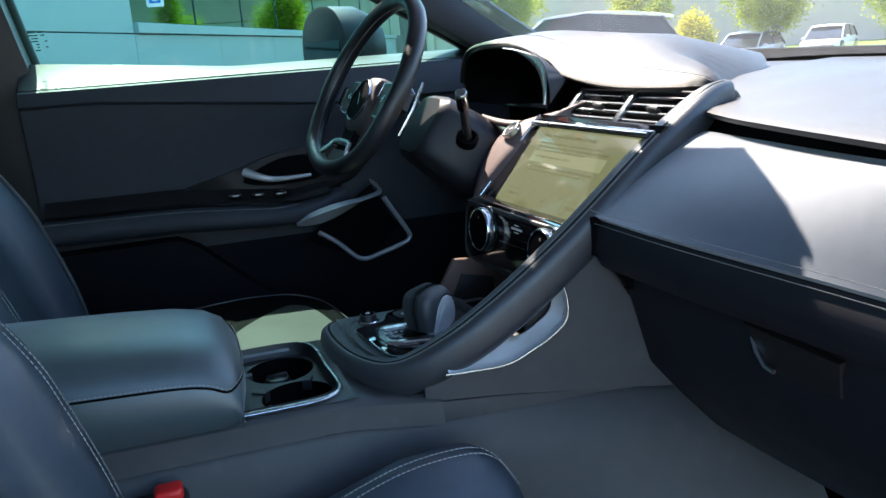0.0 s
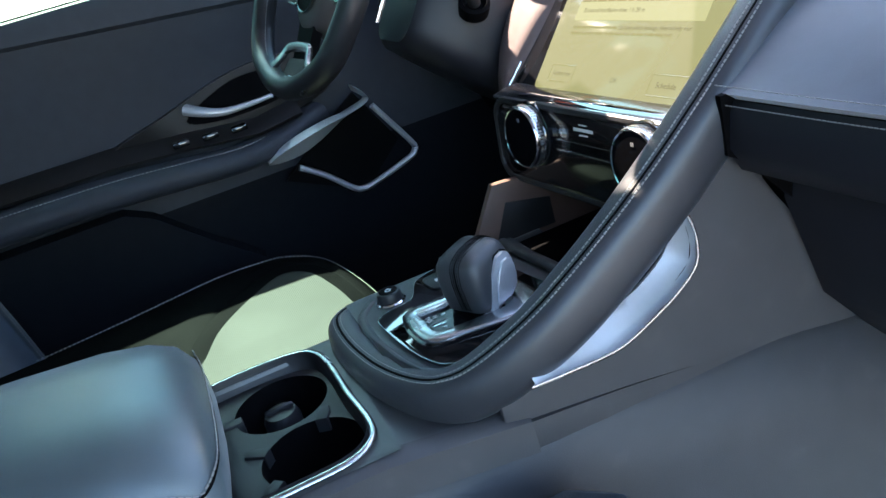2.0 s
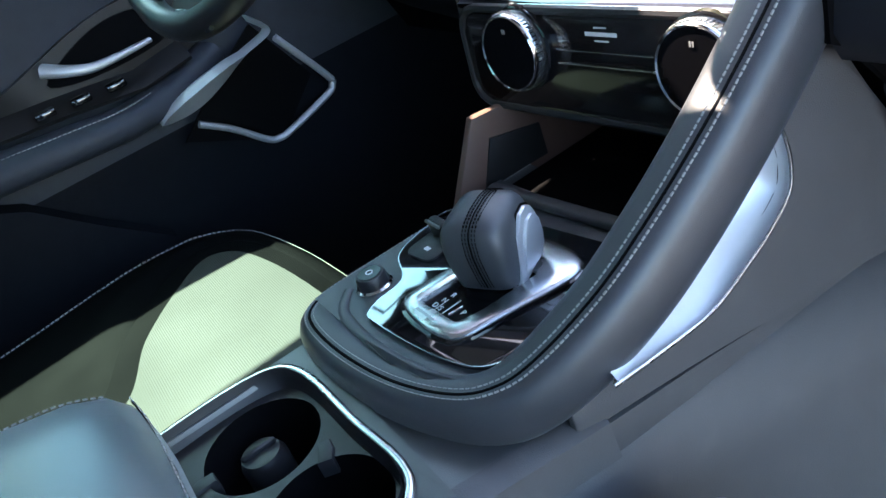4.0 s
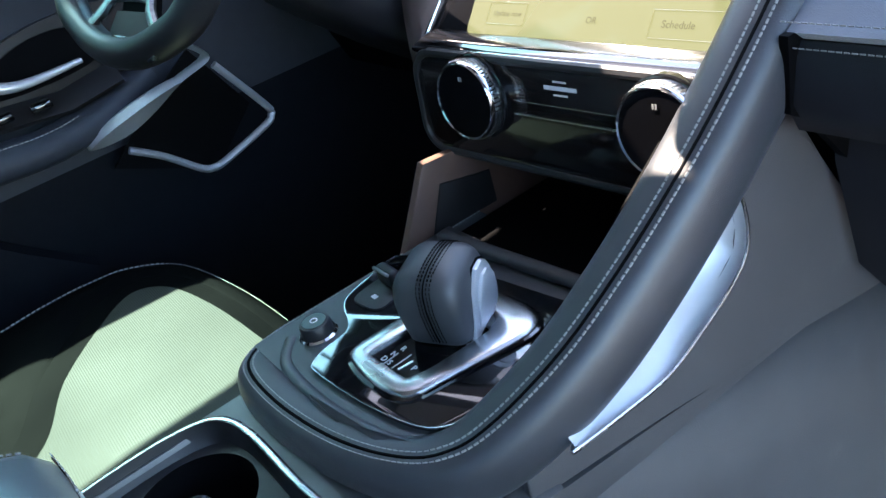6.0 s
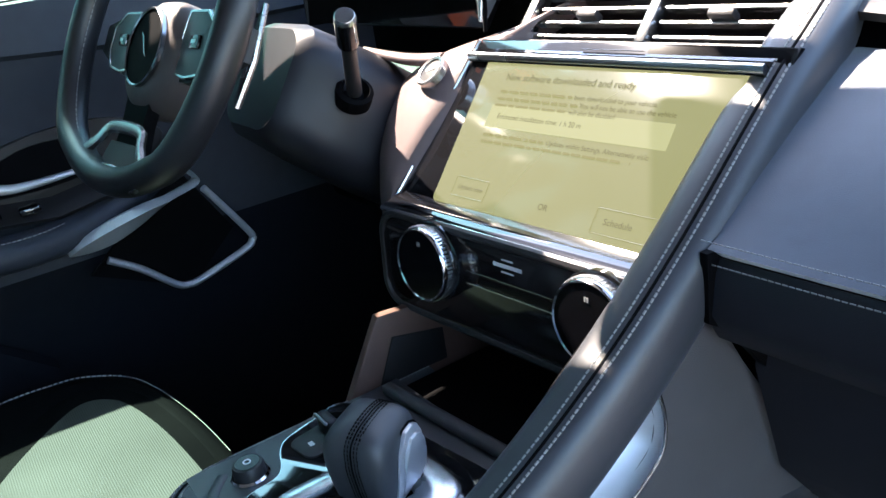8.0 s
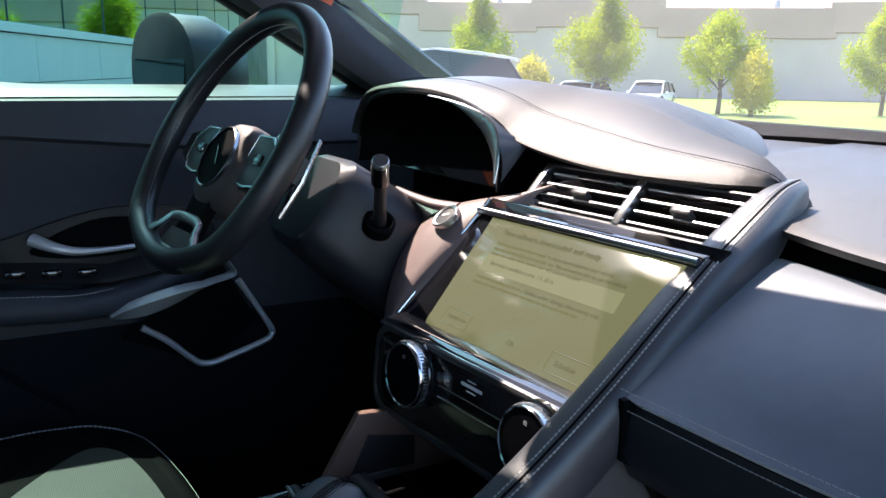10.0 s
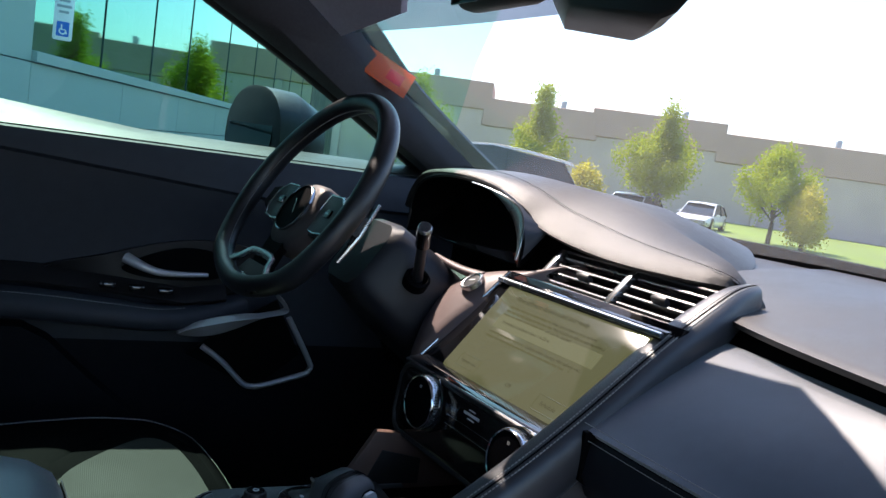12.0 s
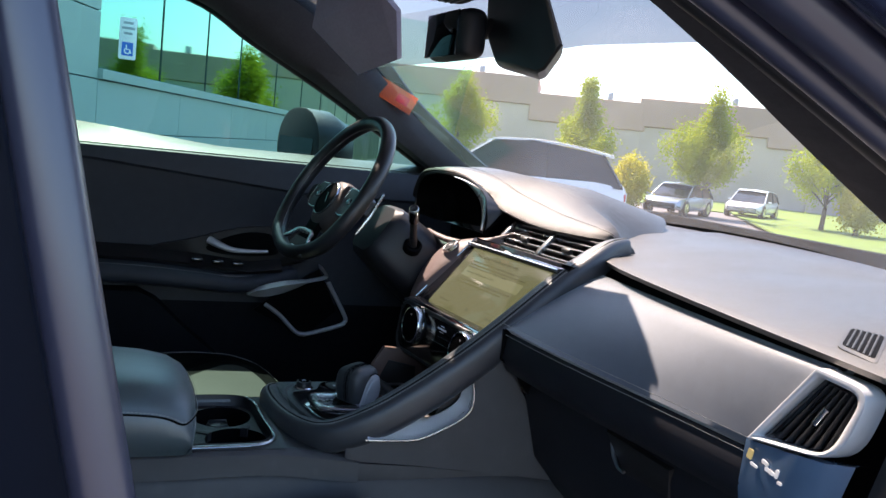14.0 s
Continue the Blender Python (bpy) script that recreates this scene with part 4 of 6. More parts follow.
part("badge_shape", sweep([WM @ Vector(p) for p in ((-0.010, 0.014, 0.0280), (-0.005, 0.010, 0.0280), (0.0, 0.003, 0.0280), (0.005, -0.005, 0.0280), (0.010, -0.010, 0.0278))], lambda s: 0.0020 - 0.002 * abs(s - 0.4), 0.0005, up=WM.to_3x3() @ Vector((0, 0, 1)), seg=8), DARK_CHROME, hub, "plain silver badge shape")
WM = WM0 @ pose(0.002, -0.016, -0.013)
UPW = WM.to_3x3() @ Vector((0, 0, 1))
for s in (-1, 1):
    arm = part("spoke", loft([[WM @ Vector((s * x, y, z)) for y, z in ((y0, -0.008), (y0, 0.006), (y1, 0.006), (y1, -0.008))] for x, y0, y1 in ((0.050, -0.030, 0.032), (0.085, -0.029, 0.040), (0.118, -0.022, 0.036), (0.165, -0.004, 0.026))], close_u=True, caps=True), PLASTIC, wheel)
    PAD = [(0.050, -0.022), (0.082, -0.026), (0.112, -0.022), (0.126, -0.006), (0.124, 0.022), (0.100, 0.038), (0.062, 0.038), (0.056, 0.010)]
    part("switch_pad", prism([(s * x, y) for x, y in PAD][::s], 0.005, WM @ pose(0, 0, 0.0065), 0.0015), CONSOLE, arm, "satin black switch pad")
    part("pad_frame", sweep([WM @ Vector((s * x, y, 0.0105)) for x, y in PAD], 0.0019, 0.0018, up=UPW, seg=6, closed=True), SATIN, arm, "thin satin frame")
    part("thumb_wheel", box((0.020, 0.014, 0.004), (s * 0.090, 0.008, 0.0125), 0.002, 2, WM), GLOSS, arm)
    part("switch_mark", box((0.010, 0.004, 0.0006), (s * 0.090, 0.008, 0.0148), 0.0002, 1, WM), SATIN, arm)
WM = WM0 @ pose(0.0, -0.004, -0.002)
low = part("lower_spoke", loft([[WM @ Vector((x * w, y, z)) for x, z in ((-1, -0.008), (-0.9, 0.004), (0.9, 0.004), (1, -0.008))] for y, w in ((-0.055, 0.034), (-0.09, 0.030), (-0.125, 0.036), (-0.150, 0.056))], close_u=True, caps=True), DARK, wheel)
part("spoke_bezel", sweep(spline([WM @ Vector(p) for p in ((-0.036, -0.098, 0.008), (0.036, -0.098, 0.008), (0.056, -0.114, 0.012), (0.090, -0.140, 0.018), (0.070, -0.150, 0.018), (0.0, -0.142, 0.016), (-0.070, -0.150, 0.018), (-0.090, -0.140, 0.018), (-0.056, -0.114, 0.012))], 4, True), 0.0062, 0.004, up=UPW, seg=8, closed=True), SATIN, low, "satin silver frame of the lower spoke")
part("spoke_insert", prism([(-0.034, -0.112), (-0.058, -0.145), (0.0, -0.141), (0.058, -0.145), (0.034, -0.112)], 0.004, WM @ pose(0, 0, 0.004), 0.001), COVER, low)
WM = WM0 @ pose(0.0, -0.010, -0.012)
for s in (-1, 1):
    part("shift_paddle", prism([(s * x, y) for x, y in ((0.112, -0.042), (0.122, -0.046), (0.131, 0.0), (0.125, 0.052), (0.119, 0.054), (0.116, 0.03))][::s], 0.004, WM @ pose(0, 0, -0.034), 0.001), PLASTIC, wheel, "dark shift paddle")
    part("paddle_edge", sweep([WM @ Vector((s * x, y, -0.031)) for x, y in ((0.121, -0.047), (0.131, 0.0), (0.125, 0.054))], 0.0016, 0.0025, up=UPW, seg=6), SATIN, wheel, "bright paddle edge")
    part("paddle_symbol", box((0.008, 0.012, 0.0006), (s * 0.118, -0.012, -0.0297), 0, 1, WM), SATIN, wheel)

WM = WM0
column = thing("steering_column", (-0.335, 0.05, 0.94), "black steering column shroud with control stalks", "steering column")
CM = axes((-0.335, -0.012, 0.972), (1, 0, 0), (0, 0.56, 0.83))
part("shroud", loft([[CM @ Vector((x * k, y * k + 0.0 - q, -d)) for x, y in rounded(0.150, 0.125, 0.035, 5)] for d, k, q in ((-0.012, 0.80, 0.0), (0.0, 0.95, 0), (0.06, 1.05, 0.004), (0.14, 1.1, 0.01), (0.22, 1.0, 0.02))], close_u=True, caps=True), SHROUD, column)
for s in (-1, 1):
    base = Vector((-0.335 + s * 0.084, 0.034, 0.958))
    tip = Vector((-0.335 + s * 0.153, 0.003, 1.034))
    stalk = part("stalk", sweep([base, base.lerp(tip, 0.4), base.lerp(tip, 0.72)], lambda q: 0.0075 - 0.001 * q, seg=14), PLASTIC, column)
    part("stalk_socket", lathe([(0.018, -0.012), (0.018, 0.002), (0.014, 0.004), (0.010, -0.004)], axes(base, (0, 1, 0), (tip - base).cross(Vector((0, 1, 0)))), 24), DARK, column)
    part("stalk_grip", sweep([base.lerp(tip, 0.68), base.lerp(tip, 0.75), base.lerp(tip, 0.97)], 0.0098, seg=16), GLOSS, stalk)
    part("stalk_cap", sweep([base.lerp(tip, 0.965), base.lerp(tip, 1.0), base.lerp(tip, 1.01)], lambda q: 0.0100 - 0.002 * q, seg=16), SATIN, stalk, "silver stalk cap")

# ---- centre console ----
console = thing("centre_console", (0.0, -0.35, 0.36), "black centre console with grab rail and cup holders", "centre console")


def console_top(y):
    return 0.690 + 0.155 * min(0.11, max(0, -0.165 - y)) - 0.16 * max(0, y + 0.165)


rows = []
for i in range(28):
    y = -0.95 + 0.80 * i / 27
    zt = console_top(y)
    rows.append([Vector((x, y, z)) for x, z in ((-0.135, 0.36), (-0.130, 0.5), (-0.125, zt - 0.02), (-0.118, zt - 0.004), (-0.108, zt))] + [Vector((0.095, y, zt)), Vector((0.108, y, zt - 0.001)), Vector((0.113, y, zt - 0.005)), Vector((0.115, y, zt - 0.030)), Vector((0.116, y, zt - 0.034))])
hole = (-0.40, -0.270)
part("upper_shell", thick(loft([[p for p in r[:5]] for r in rows]), 0.004, (-1, 0, 0.3)), CONSOLE, console)
part("side_rail", thick(loft([r[5:] for r in rows]), 0.004, (1, 0, 0.3)), SIDE, console, "upper side rail of the console")
rows = [[Vector((-0.108, y, console_top(y))), Vector((0.095, y, console_top(y)))] for y in (-0.95, -0.7, -0.405)]
part("rear_deck", thick(loft(rows), 0.004), CONSOLE, console)
rows = [[Vector((-0.108, y, console_top(y))), Vector((0.095, y, console_top(y)))] for y in (-0.268, -0.22, -0.15)]
part("front_deck", thick(loft(rows), 0.004), CONSOLE, console)
PANEL_LINE = spline([(-0.171, 0, 0.684), (-0.07, 0, 0.675), (0.0, 0, 0.666), (0.06, 0, 0.660), (0.137, 0, 0.648), (0.19, 0, 0.641), (0.238, 0, 0.632)], 5)
# lower side panels, both sides; the passenger side bellies out to the footwell
for s in (-1, 1):
    rows = []
    for i in range(31):
        y = -0.95 + 1.30 * i / 30
        zt = console_top(y) - 0.036
        if s > 0 and y > -0.18:
            zt = min(0.657, min(PANEL_LINE, key=lambda p: abs(p.x - y)).z - (0.0 if y < 0.24 else 0.5 * (y - 0.24)))
        f = max(0, (y + 0.1) / 0.45)
        rows.append([Vector((s * (x + 0.03 * f * k), y, zt - d * (zt - 0.36))) for k, (x, d) in enumerate(((0.112, 0), (0.117, 0.02), (0.124, 0.25), (0.135, 0.55), (0.150, 0.85), (0.165, 1.0)))])
    part("side_panel", thick(loft(rows), 0.004, (s, 0, 0)), SIDE, console, "soft dark side panel", 60)
# upper side panel under the grab rail, passenger side
GLOVE_EDGE = [(0.229, 0.636), (0.172, 0.690), (0.130, 0.740), (0.098, 0.790), (0.071, 0.840), (0.055, 0.852)]
TRIM_EDGE = [(0.020, 0.842), (0.004, 0.822), (0.0135, 0.802), (0.0165, 0.780), (0.0125, 0.762), (-0.006, 0.747), (-0.027, 0.738), (-0.048, 0.727), (-0.068, 0.7205), (-0.105, 0.7205), (-0.147, 0.722), (-0.171, 0.706)]
part("rail_panel", prism([(p.x, p.z + 0.0012) for p in PANEL_LINE] + GLOVE_EDGE + TRIM_EDGE, 0.007, axes((0.112, 0, 0), (0.06, 1, 0), (0, 0, 1)), 0.0015), SIDE, console, "grey panel below the grab rail", 60)

part("lower_strip", prism([(p.x, p.z) for p in PANEL_LINE[::-1] if p.x < 0.11] + [(-0.171, 0.650), (0.11, 0.645)], 0.006, axes((0.1115, 0, 0), (0.03, 1, 0), (0, 0, 1)), 0.001), SIDE, console, "strip along the side of the console", 60)
# grab rail: a padded bar that runs down from the hood end and round the gear selector
RAIL = [(0.094, 0.272, 1.022), (0.101, 0.238, 1.012), (0.106, 0.20, 0.986), (0.109, 0.13, 0.931), (0.112, 0.055, 0.870), (0.112, -0.01, 0.820), (0.108, -0.07, 0.777), (0.101, -0.12, 0.745), (0.087, -0.170, 0.719), (0.072, -0.198, 0.710), (0.048, -0.217, 0.707), (0.005, -0.233, 0.706), (-0.05, -0.242, 0.706), (-0.10, -0.242, 0.706), (-0.124, -0.232, 0.704), (-0.133, -0.205, 0.702), (-0.136, -0.16, 0.700), (-0.137, -0.08, 0.699), (-0.137, 0.0, 0.699)]
rp = spline(RAIL, 7)
nr = len(rp) - 1
rail = thing("grab_rail", (0.1, 0.0, 0.7), "black leather grab rail with twin stitching", "grab rail")


def rail_w(s):
    return 0.011 + 0.0135 * min(1, s / 0.12) if s < 0.42 else max(0.019, 0.0245 - 0.04 * (s - 0.42))


def rail_h(s):
    return 0.014 + 0.0125 * min(1, s / 0.14) if s < 0.35 else max(0.022, 0.0265 - 0.03 * (s - 0.35))


part("padded_bar", sweep(rp, rail_w, rail_h, up=(0, 0, 1), seg=28, power=3.0), LEATHER, rail, "", 70)
ins, outs = [], []
for i, p in enumerate(rp):
    d = (rp[min(i + 1, nr)] - rp[max(i - 1, 0)]).normalized()
    side = d.cross(Vector((0, 0, 1))).normalized()
    top = side.cross(d)
    s = i / nr
    w, h = rail_w(s), rail_h(s)
    ins.append(p + side * (-0.10 * w) + top * (h * 1.005))
    outs.append(p + side * (-0.50 * w) + top * (h * 0.965))
part("stitching", stitches(ins, bm=stitches(outs)), THREAD, rail, "twin grey stitch rows")
part("rail_seam", sweep([a.lerp(b, 0.5) for a, b in zip(ins, outs)], 0.0013, 0.0008, seg=6), DARK, rail, "dark pressed seam")

# silver trim in the rail opening
TRIM_LOW = spline([(0.128, -0.149, 0.7235), (0.128, -0.115, 0.7215), (0.128, -0.069, 0.7215), (0.128, -0.034, 0.734), (0.128, -0.008, 0.747), (0.128, 0.0105, 0.762), (0.128, 0.0150, 0.780), (0.128, 0.012, 0.802), (0.128, 0.003, 0.823)], 6)
TRIM_UP = spline([(0.121, -0.144, 0.7255), (0.108, -0.112, 0.738), (0.104, -0.070, 0.7435), (0.104, -0.042, 0.746), (0.104, -0.018, 0.757), (0.104, 0.000, 0.771), (0.104, 0.005, 0.786), (0.108, 0.004, 0.803), (0.120, 0.000, 0.822)], 6)
trim = thing("rail_trim", (0.125, -0.05, 0.70), "satin aluminium trim below the grab rail", "trim")
rows = []
for a, b in zip(TRIM_LOW, TRIM_UP):
    sag = Vector((0, 0.003, -0.0035))
    rows.append([a + Vector((-0.004, 0.002, -0.003)), a + Vector((0.0005, 0.001, -0.001)), a, a.lerp(b, 0.15) + sag * 0.7, a.lerp(b, 0.45) + sag, a.lerp(b, 0.8) + sag * 0.5, b, b + Vector((-0.004, 0.002, 0.0)), b + Vector((-0.004, 0.006, -0.006))])
part("trim_blade", loft(rows, close_u=True, caps=True), TRIM_BRIGHT, trim, "", 50)
part("trim_lip", sweep([p + Vector((0.001, 0, 0)) for p in TRIM_LOW], 0.0014, 0.0011, up=(1, 0, 0), seg=8), SATIN, trim, "thin bright lip")
# dark sheet inside the rail opening, standing in for its shade
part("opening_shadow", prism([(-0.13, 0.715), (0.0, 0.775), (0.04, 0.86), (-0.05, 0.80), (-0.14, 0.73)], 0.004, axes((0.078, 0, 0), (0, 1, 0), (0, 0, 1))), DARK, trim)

# gear selector deck
deck = part("selector_deck", thick(loft([[Vector((x, y, 0.7265 + 0.02 * max(0, y + 0.05))) for x in (-0.136, -0.06, 0.0, 0.05, xr)] for y, xr in ((-0.230, -0.04), (-0.222, 0.020), (-0.20, 0.070), (-0.12, 0.094), (-0.05, 0.104), (-0.036, 0.104))]), -0.006), LEATHER, console, "leather deck round the selector")
part("deck_fold", sweep(spline([(-0.118, -0.206, 0.7268), (-0.09, -0.224, 0.7268), (-0.03, -0.226, 0.7268), (0.03, -0.216, 0.7268), (0.062, -0.200, 0.7268), (0.080, -0.160, 0.7275)], 6), 0.0045, 0.0016, seg=8), LEATHER, console, "soft fold round the deck")
plate_out = [(-0.070, -0.211), (-0.058, -0.2145), (0.0, -0.209), (0.045, -0.198), (0.062, -0.182), (0.072, -0.150), (0.086, -0.09), (0.092, -0.050), (0.03, -0.058), (-0.122, -0.086), (-0.128, -0.120), (-0.120, -0.150), (-0.108, -0.161), (-0.090, -0.168), (-0.079, -0.177), (-0.077, -0.195)]
pl = [(p.x, p.y) for p in spline([(x, y, 0) for x, y in plate_out], 4, True)]
sel = thing("gear_selector", (-0.02, -0.13, 0.727), "gear selector with leather knob in a silver gate", "gear lever")
part("black_plate", prism(pl, 0.003, pose(0, 0, 0.7275), 0.001), GLOSS, sel, "piano black plate")
part("plate_edge", sweep([(x, y, 0.7295) for x, y in pl], 0.0007, 0.0012, seg=6, closed=True), DARK_CHROME, sel, "thin bright plate edge")
# silver gate: a thick frame with a deep slot
GATE_C = (-0.008, -0.140)
GATE_OUT = [(p.x, p.y) for p in spline([(x, y, 0) for x, y in ((-0.053, -0.180), (-0.046, -0.192), (-0.015, -0.1965), (0.013, -0.1935), (0.025, -0.184), (0.031, -0.155), (0.040, -0.108), (0.037, -0.088), (0.020, -0.080), (-0.024, -0.083), (-0.040, -0.092), (-0.051, -0.140))], 4, True)]
SLOT = [(-0.036, -0.182), (0.010, -0.180), (0.015, -0.160), (0.017, -0.112), (-0.024, -0.110), (-0.034, -0.150)]
go, gi = around(GATE_OUT, 64, GATE_C), around(SLOT, 64, GATE_C)
up = lambda pts, z: [Vector((p.x, p.y, z)) for p in pts]
mid = lambda f: [a.lerp(b, f) for a, b in zip(go, gi)]
gate = part("gate", loft([up(go, 0.7300), up(go, 0.7345), up(mid(0.06), 0.7358), up(mid(0.14), 0.7364), up(mid(0.92), 0.7368), up(mid(0.98), 0.7364), up(gi, 0.7356), up(gi, 0.7310)], close_u=True), SATIN, sel, "satin silver gate frame", 35)
part("gate_skirt", loft([up([p + (p - Vector((*GATE_C, 0))) * 0.05 for p in go], 0.7300), up([p + (p - Vector((*GATE_C, 0))) * 0.045 for p in go], 0.7325), up(go, 0.7332)], close_u=True), GLOSS, sel, "black gloss skirt round the gate")
part("gate_slot", prism(SLOT, 0.0016, pose(0, 0, 0.7305)), FACE, gate, "black shift gate with white letters")
part("lever_slot", prism([(-0.010, -0.140), (0.013, -0.140), (0.016, -0.100), (-0.008, -0.100)], 0.0012, pose(0, 0, 0.7318)), DARK, gate)
for ch, x, y in (("R", -0.0225, -0.1615), ("N", -0.0235, -0.1690), ("D", -0.0255, -0.1762), ("S", -0.0185, -0.1762), ("P", 0.0010, -0.1690)):
    text("gear_letter", ch, 0.0066, pose(x, y, 0.7326, 0, 0, 4), WHITE, sel)
part("shift_line", box((0.0008, 0.017, 0.0003), (-0.0125, -0.170, 0.7325), 0, 1, None, box((0.0006, 0.010, 0.0003), (-0.0215, -0.1762, 0.7325), 0, 1)), WHITE, sel)
part("shift_marker", prism([(-0.0085, -0.176), (-0.0065, -0.177), (-0.0045, -0.166), (-0.0065, -0.164)], 0.0006, pose(0, 0, 0.7322)), SATIN, sel, "pale selector marker")
part("gate_print", box((0.024, 0.0022, 0.0003), (-0.018, -0.1885, 0.7367), 0, 1, None, None), TRIM_ALU, sel, "pressed mark on the gate")
part("lever_stem", loft([[Vector((-0.004 + w * x, -0.118 + d * y, z)) for x, y in rounded(2.0, 2.0, 0.6, 4)] for z, w, d in ((0.726, 0.013, 0.020), (0.738, 0.012, 0.018), (0.750, 0.011, 0.014))], close_u=True, caps=True), GLOSS, sel, "dark lever stem")
# knob: a padded body, wide in the middle, with a silver cheek on its passenger side
KN = pose(-0.0125, -0.1245, 0.7610, 6, 0, 27)
KNOB_ROWS = [(-0.0218, 0.90, -0.001), (-0.0212, 0.935, -0.001), (-0.019, 0.955, 0.0), (-0.010, 0.99, 0.0), (0.000, 1.0, 0.0), (0.009, 0.995, 0.0), (0.016, 0.975, 0.0008), (0.0215, 0.93, 0.001), (0.0258, 0.84, 0.0015), (0.0287, 0.70, 0.002), (0.0305, 0.50, 0.002), (0.0316, 0.27, 0.002), (0.0319, 0.08, 0.002)]
KA, KB, KP = 0.0270, 0.0280, 4.6


def knob_ring(z, k, dy, n=44, grow=0.0):
    row = []
    for j in range(n):
        c, d = math.cos(2 * math.pi * j / n), math.sin(2 * math.pi * j / n)
        row.append(KN @ Vector(((KA * k + grow) * math.copysign(abs(c) ** (2 / KP), c), (KB * k + grow) * math.copysign(abs(d) ** (2 / KP), d) + dy, z)))
    return row


knob = part("knob", loft([knob_ring(*r) for r in KNOB_ROWS], close_u=True, caps=True), KNOB, sel, "dark leather knob", 70)
part("knob_skirt", loft([knob_ring(-0.0345, 0.55, -0.002), knob_ring(-0.0325, 0.68, -0.002), knob_ring(-0.0290, 0.82, -0.001), knob_ring(-0.0250, 0.90, -0.001), knob_ring(-0.0215, 0.925, -0.001)], close_u=True, caps=True), CHROME, knob, "chrome skirt under the knob", 50)


def knob_line(x):
    """A seam over the knob from the back up and over to the front, at x."""
    back_, front_ = [], []
    for z, k, dy in KNOB_ROWS[2:]:
        f = 1 - min(1.0, abs(x) / (KA * k)) ** KP
        if f <= 0:
            continue
        r = KB * k * f ** (1 / KP)
        back_.append(Vector((x, dy - r, z))), front_.append(Vector((x, dy + r, z)))
    out = []
    for p in spline(back_ + front_[::-1], 4):
        n = (p - Vector((x, 0.002, 0.0))).normalized()
        out.append(KN @ (p + n * 0.0004))
    return out


for x in (-0.0015, 0.0010, 0.0060, 0.0085):
    part("knob_stitching", stitches(knob_line(x), 0.0030, 0.0020, 0.0006), DARK, knob)
part("knob_seam", sweep(knob_line(0.0035), 0.0007, 0.0005, up=(1, 0, 0), seg=6), DARK, knob)
CHEEK = [(-0.0200, -0.0260), (0.0080, -0.0260), (0.0190, -0.0180), (0.0225, -0.006), (0.0225, 0.0080), (0.0190, 0.0165), (0.0130, 0.0205), (0.0040, 0.0200), (-0.0070, 0.0090), (-0.0130, -0.0040), (-0.0180, -0.0180)]
CK = KN @ pose(0.0230, 0.001, 0.0, 0, 4, 0) @ Matrix(((0, 0, 1, 0), (1, 0, 0, 0), (0, 1, 0, 0), (0, 0, 0, 1)))
blade = part("knob_cheek", prism(CHEEK, 0.0052, CK, 0.0012, 2), SILVER, knob, "polished silver side panel", 30)
part("cheek_inlay", prism([(0.0055 + (x - 0.003) * 0.74, -0.005 + (y + 0.004) * 0.80) for x, y in CHEEK], 0.0024, CK @ pose(0, 0, 0.0050, 0, -5, 0), 0.0018, 2), SILVER, blade, "brushed inlay", 30)
part("cheek_piping", sweep([CK @ Vector((x * 1.04, y * 1.04, 0.0012)) for x, y in CHEEK], 0.0009, 0.0009, up=(1, 0, 0), seg=6, closed=True), DARK, knob)

# round drive button and parking brake switch
btn = thing("drive_button", (-0.1015, -0.1895, 0.727), "round black drive mode button with chrome ring", "button")
BM_ = pose(-0.1015, -0.1895, 0.7265)
part("button_ring", lathe([(0.0155, 0), (0.0155, 0.002), (0.0140, 0.0035), (0.0128, 0.002)], BM_, 32, caps=False), CHROME, btn)
part("button_body", lathe([(0.0125, 0), (0.0125, 0.010), (0.0115, 0.0125), (0.0095, 0.0130)], BM_, 32), PLASTIC, btn)
part("button_top", lathe([(0.0095, 0.0125), (0.0095, 0.0133), (0.0, 0.0133)], BM_, 32), FACE, btn)
part("button_mark", lathe([(0.0032, 0.0134), (0.0032, 0.0137), (0.0022, 0.0137), (0.0022, 0.0134)], BM_, 20, caps=False), WHITE, btn)
brk = thing("parking_brake", (-0.09, -0.118, 0.727), "black parking brake pull switch", "switch")
part("switch_well", prism(rounded(0.034, 0.046, 0.008), 0.0022, pose(-0.098, -0.128, 0.7300, 0, 0, 8), 0.0008), PLASTIC, brk)
part("switch_lever", box((0.024, 0.010, 0.016), (-0.101, -0.120, 0.7390), 0.0035, 3), PLASTIC, brk, "dark pull tab")
part("switch_edge", box((0.022, 0.003, 0.003), (-0.101, -0.1255, 0.7460), 0.001, 1), TRIM_ALU, brk)
part("switch_print", box((0.006, 0.004, 0.0004), (-0.096, -0.139, 0.7324), 0, 1), WHITE, brk)

# tray in front of the selector
part("tray_floor", box((0.226, 0.14, 0.006), (-0.016, 0.03, 0.718), 0.002, 1), DARK, console)
part("tray_lip", box((0.226, 0.012, 0.010), (-0.016, -0.040, 0.731), 0.004, 3, pose(0, 0, 0, 0, 0, 6)), SIDE, console, "grey tray edge")
part("tray_back", box((0.226, 0.006, 0.10), (-0.026, 0.11, 0.76), 0, 1), DARK, console)
part("tray_side", box((0.006, 0.14, 0.11), (0.095, 0.04, 0.755), 0.002, 1), PLASTIC, console)
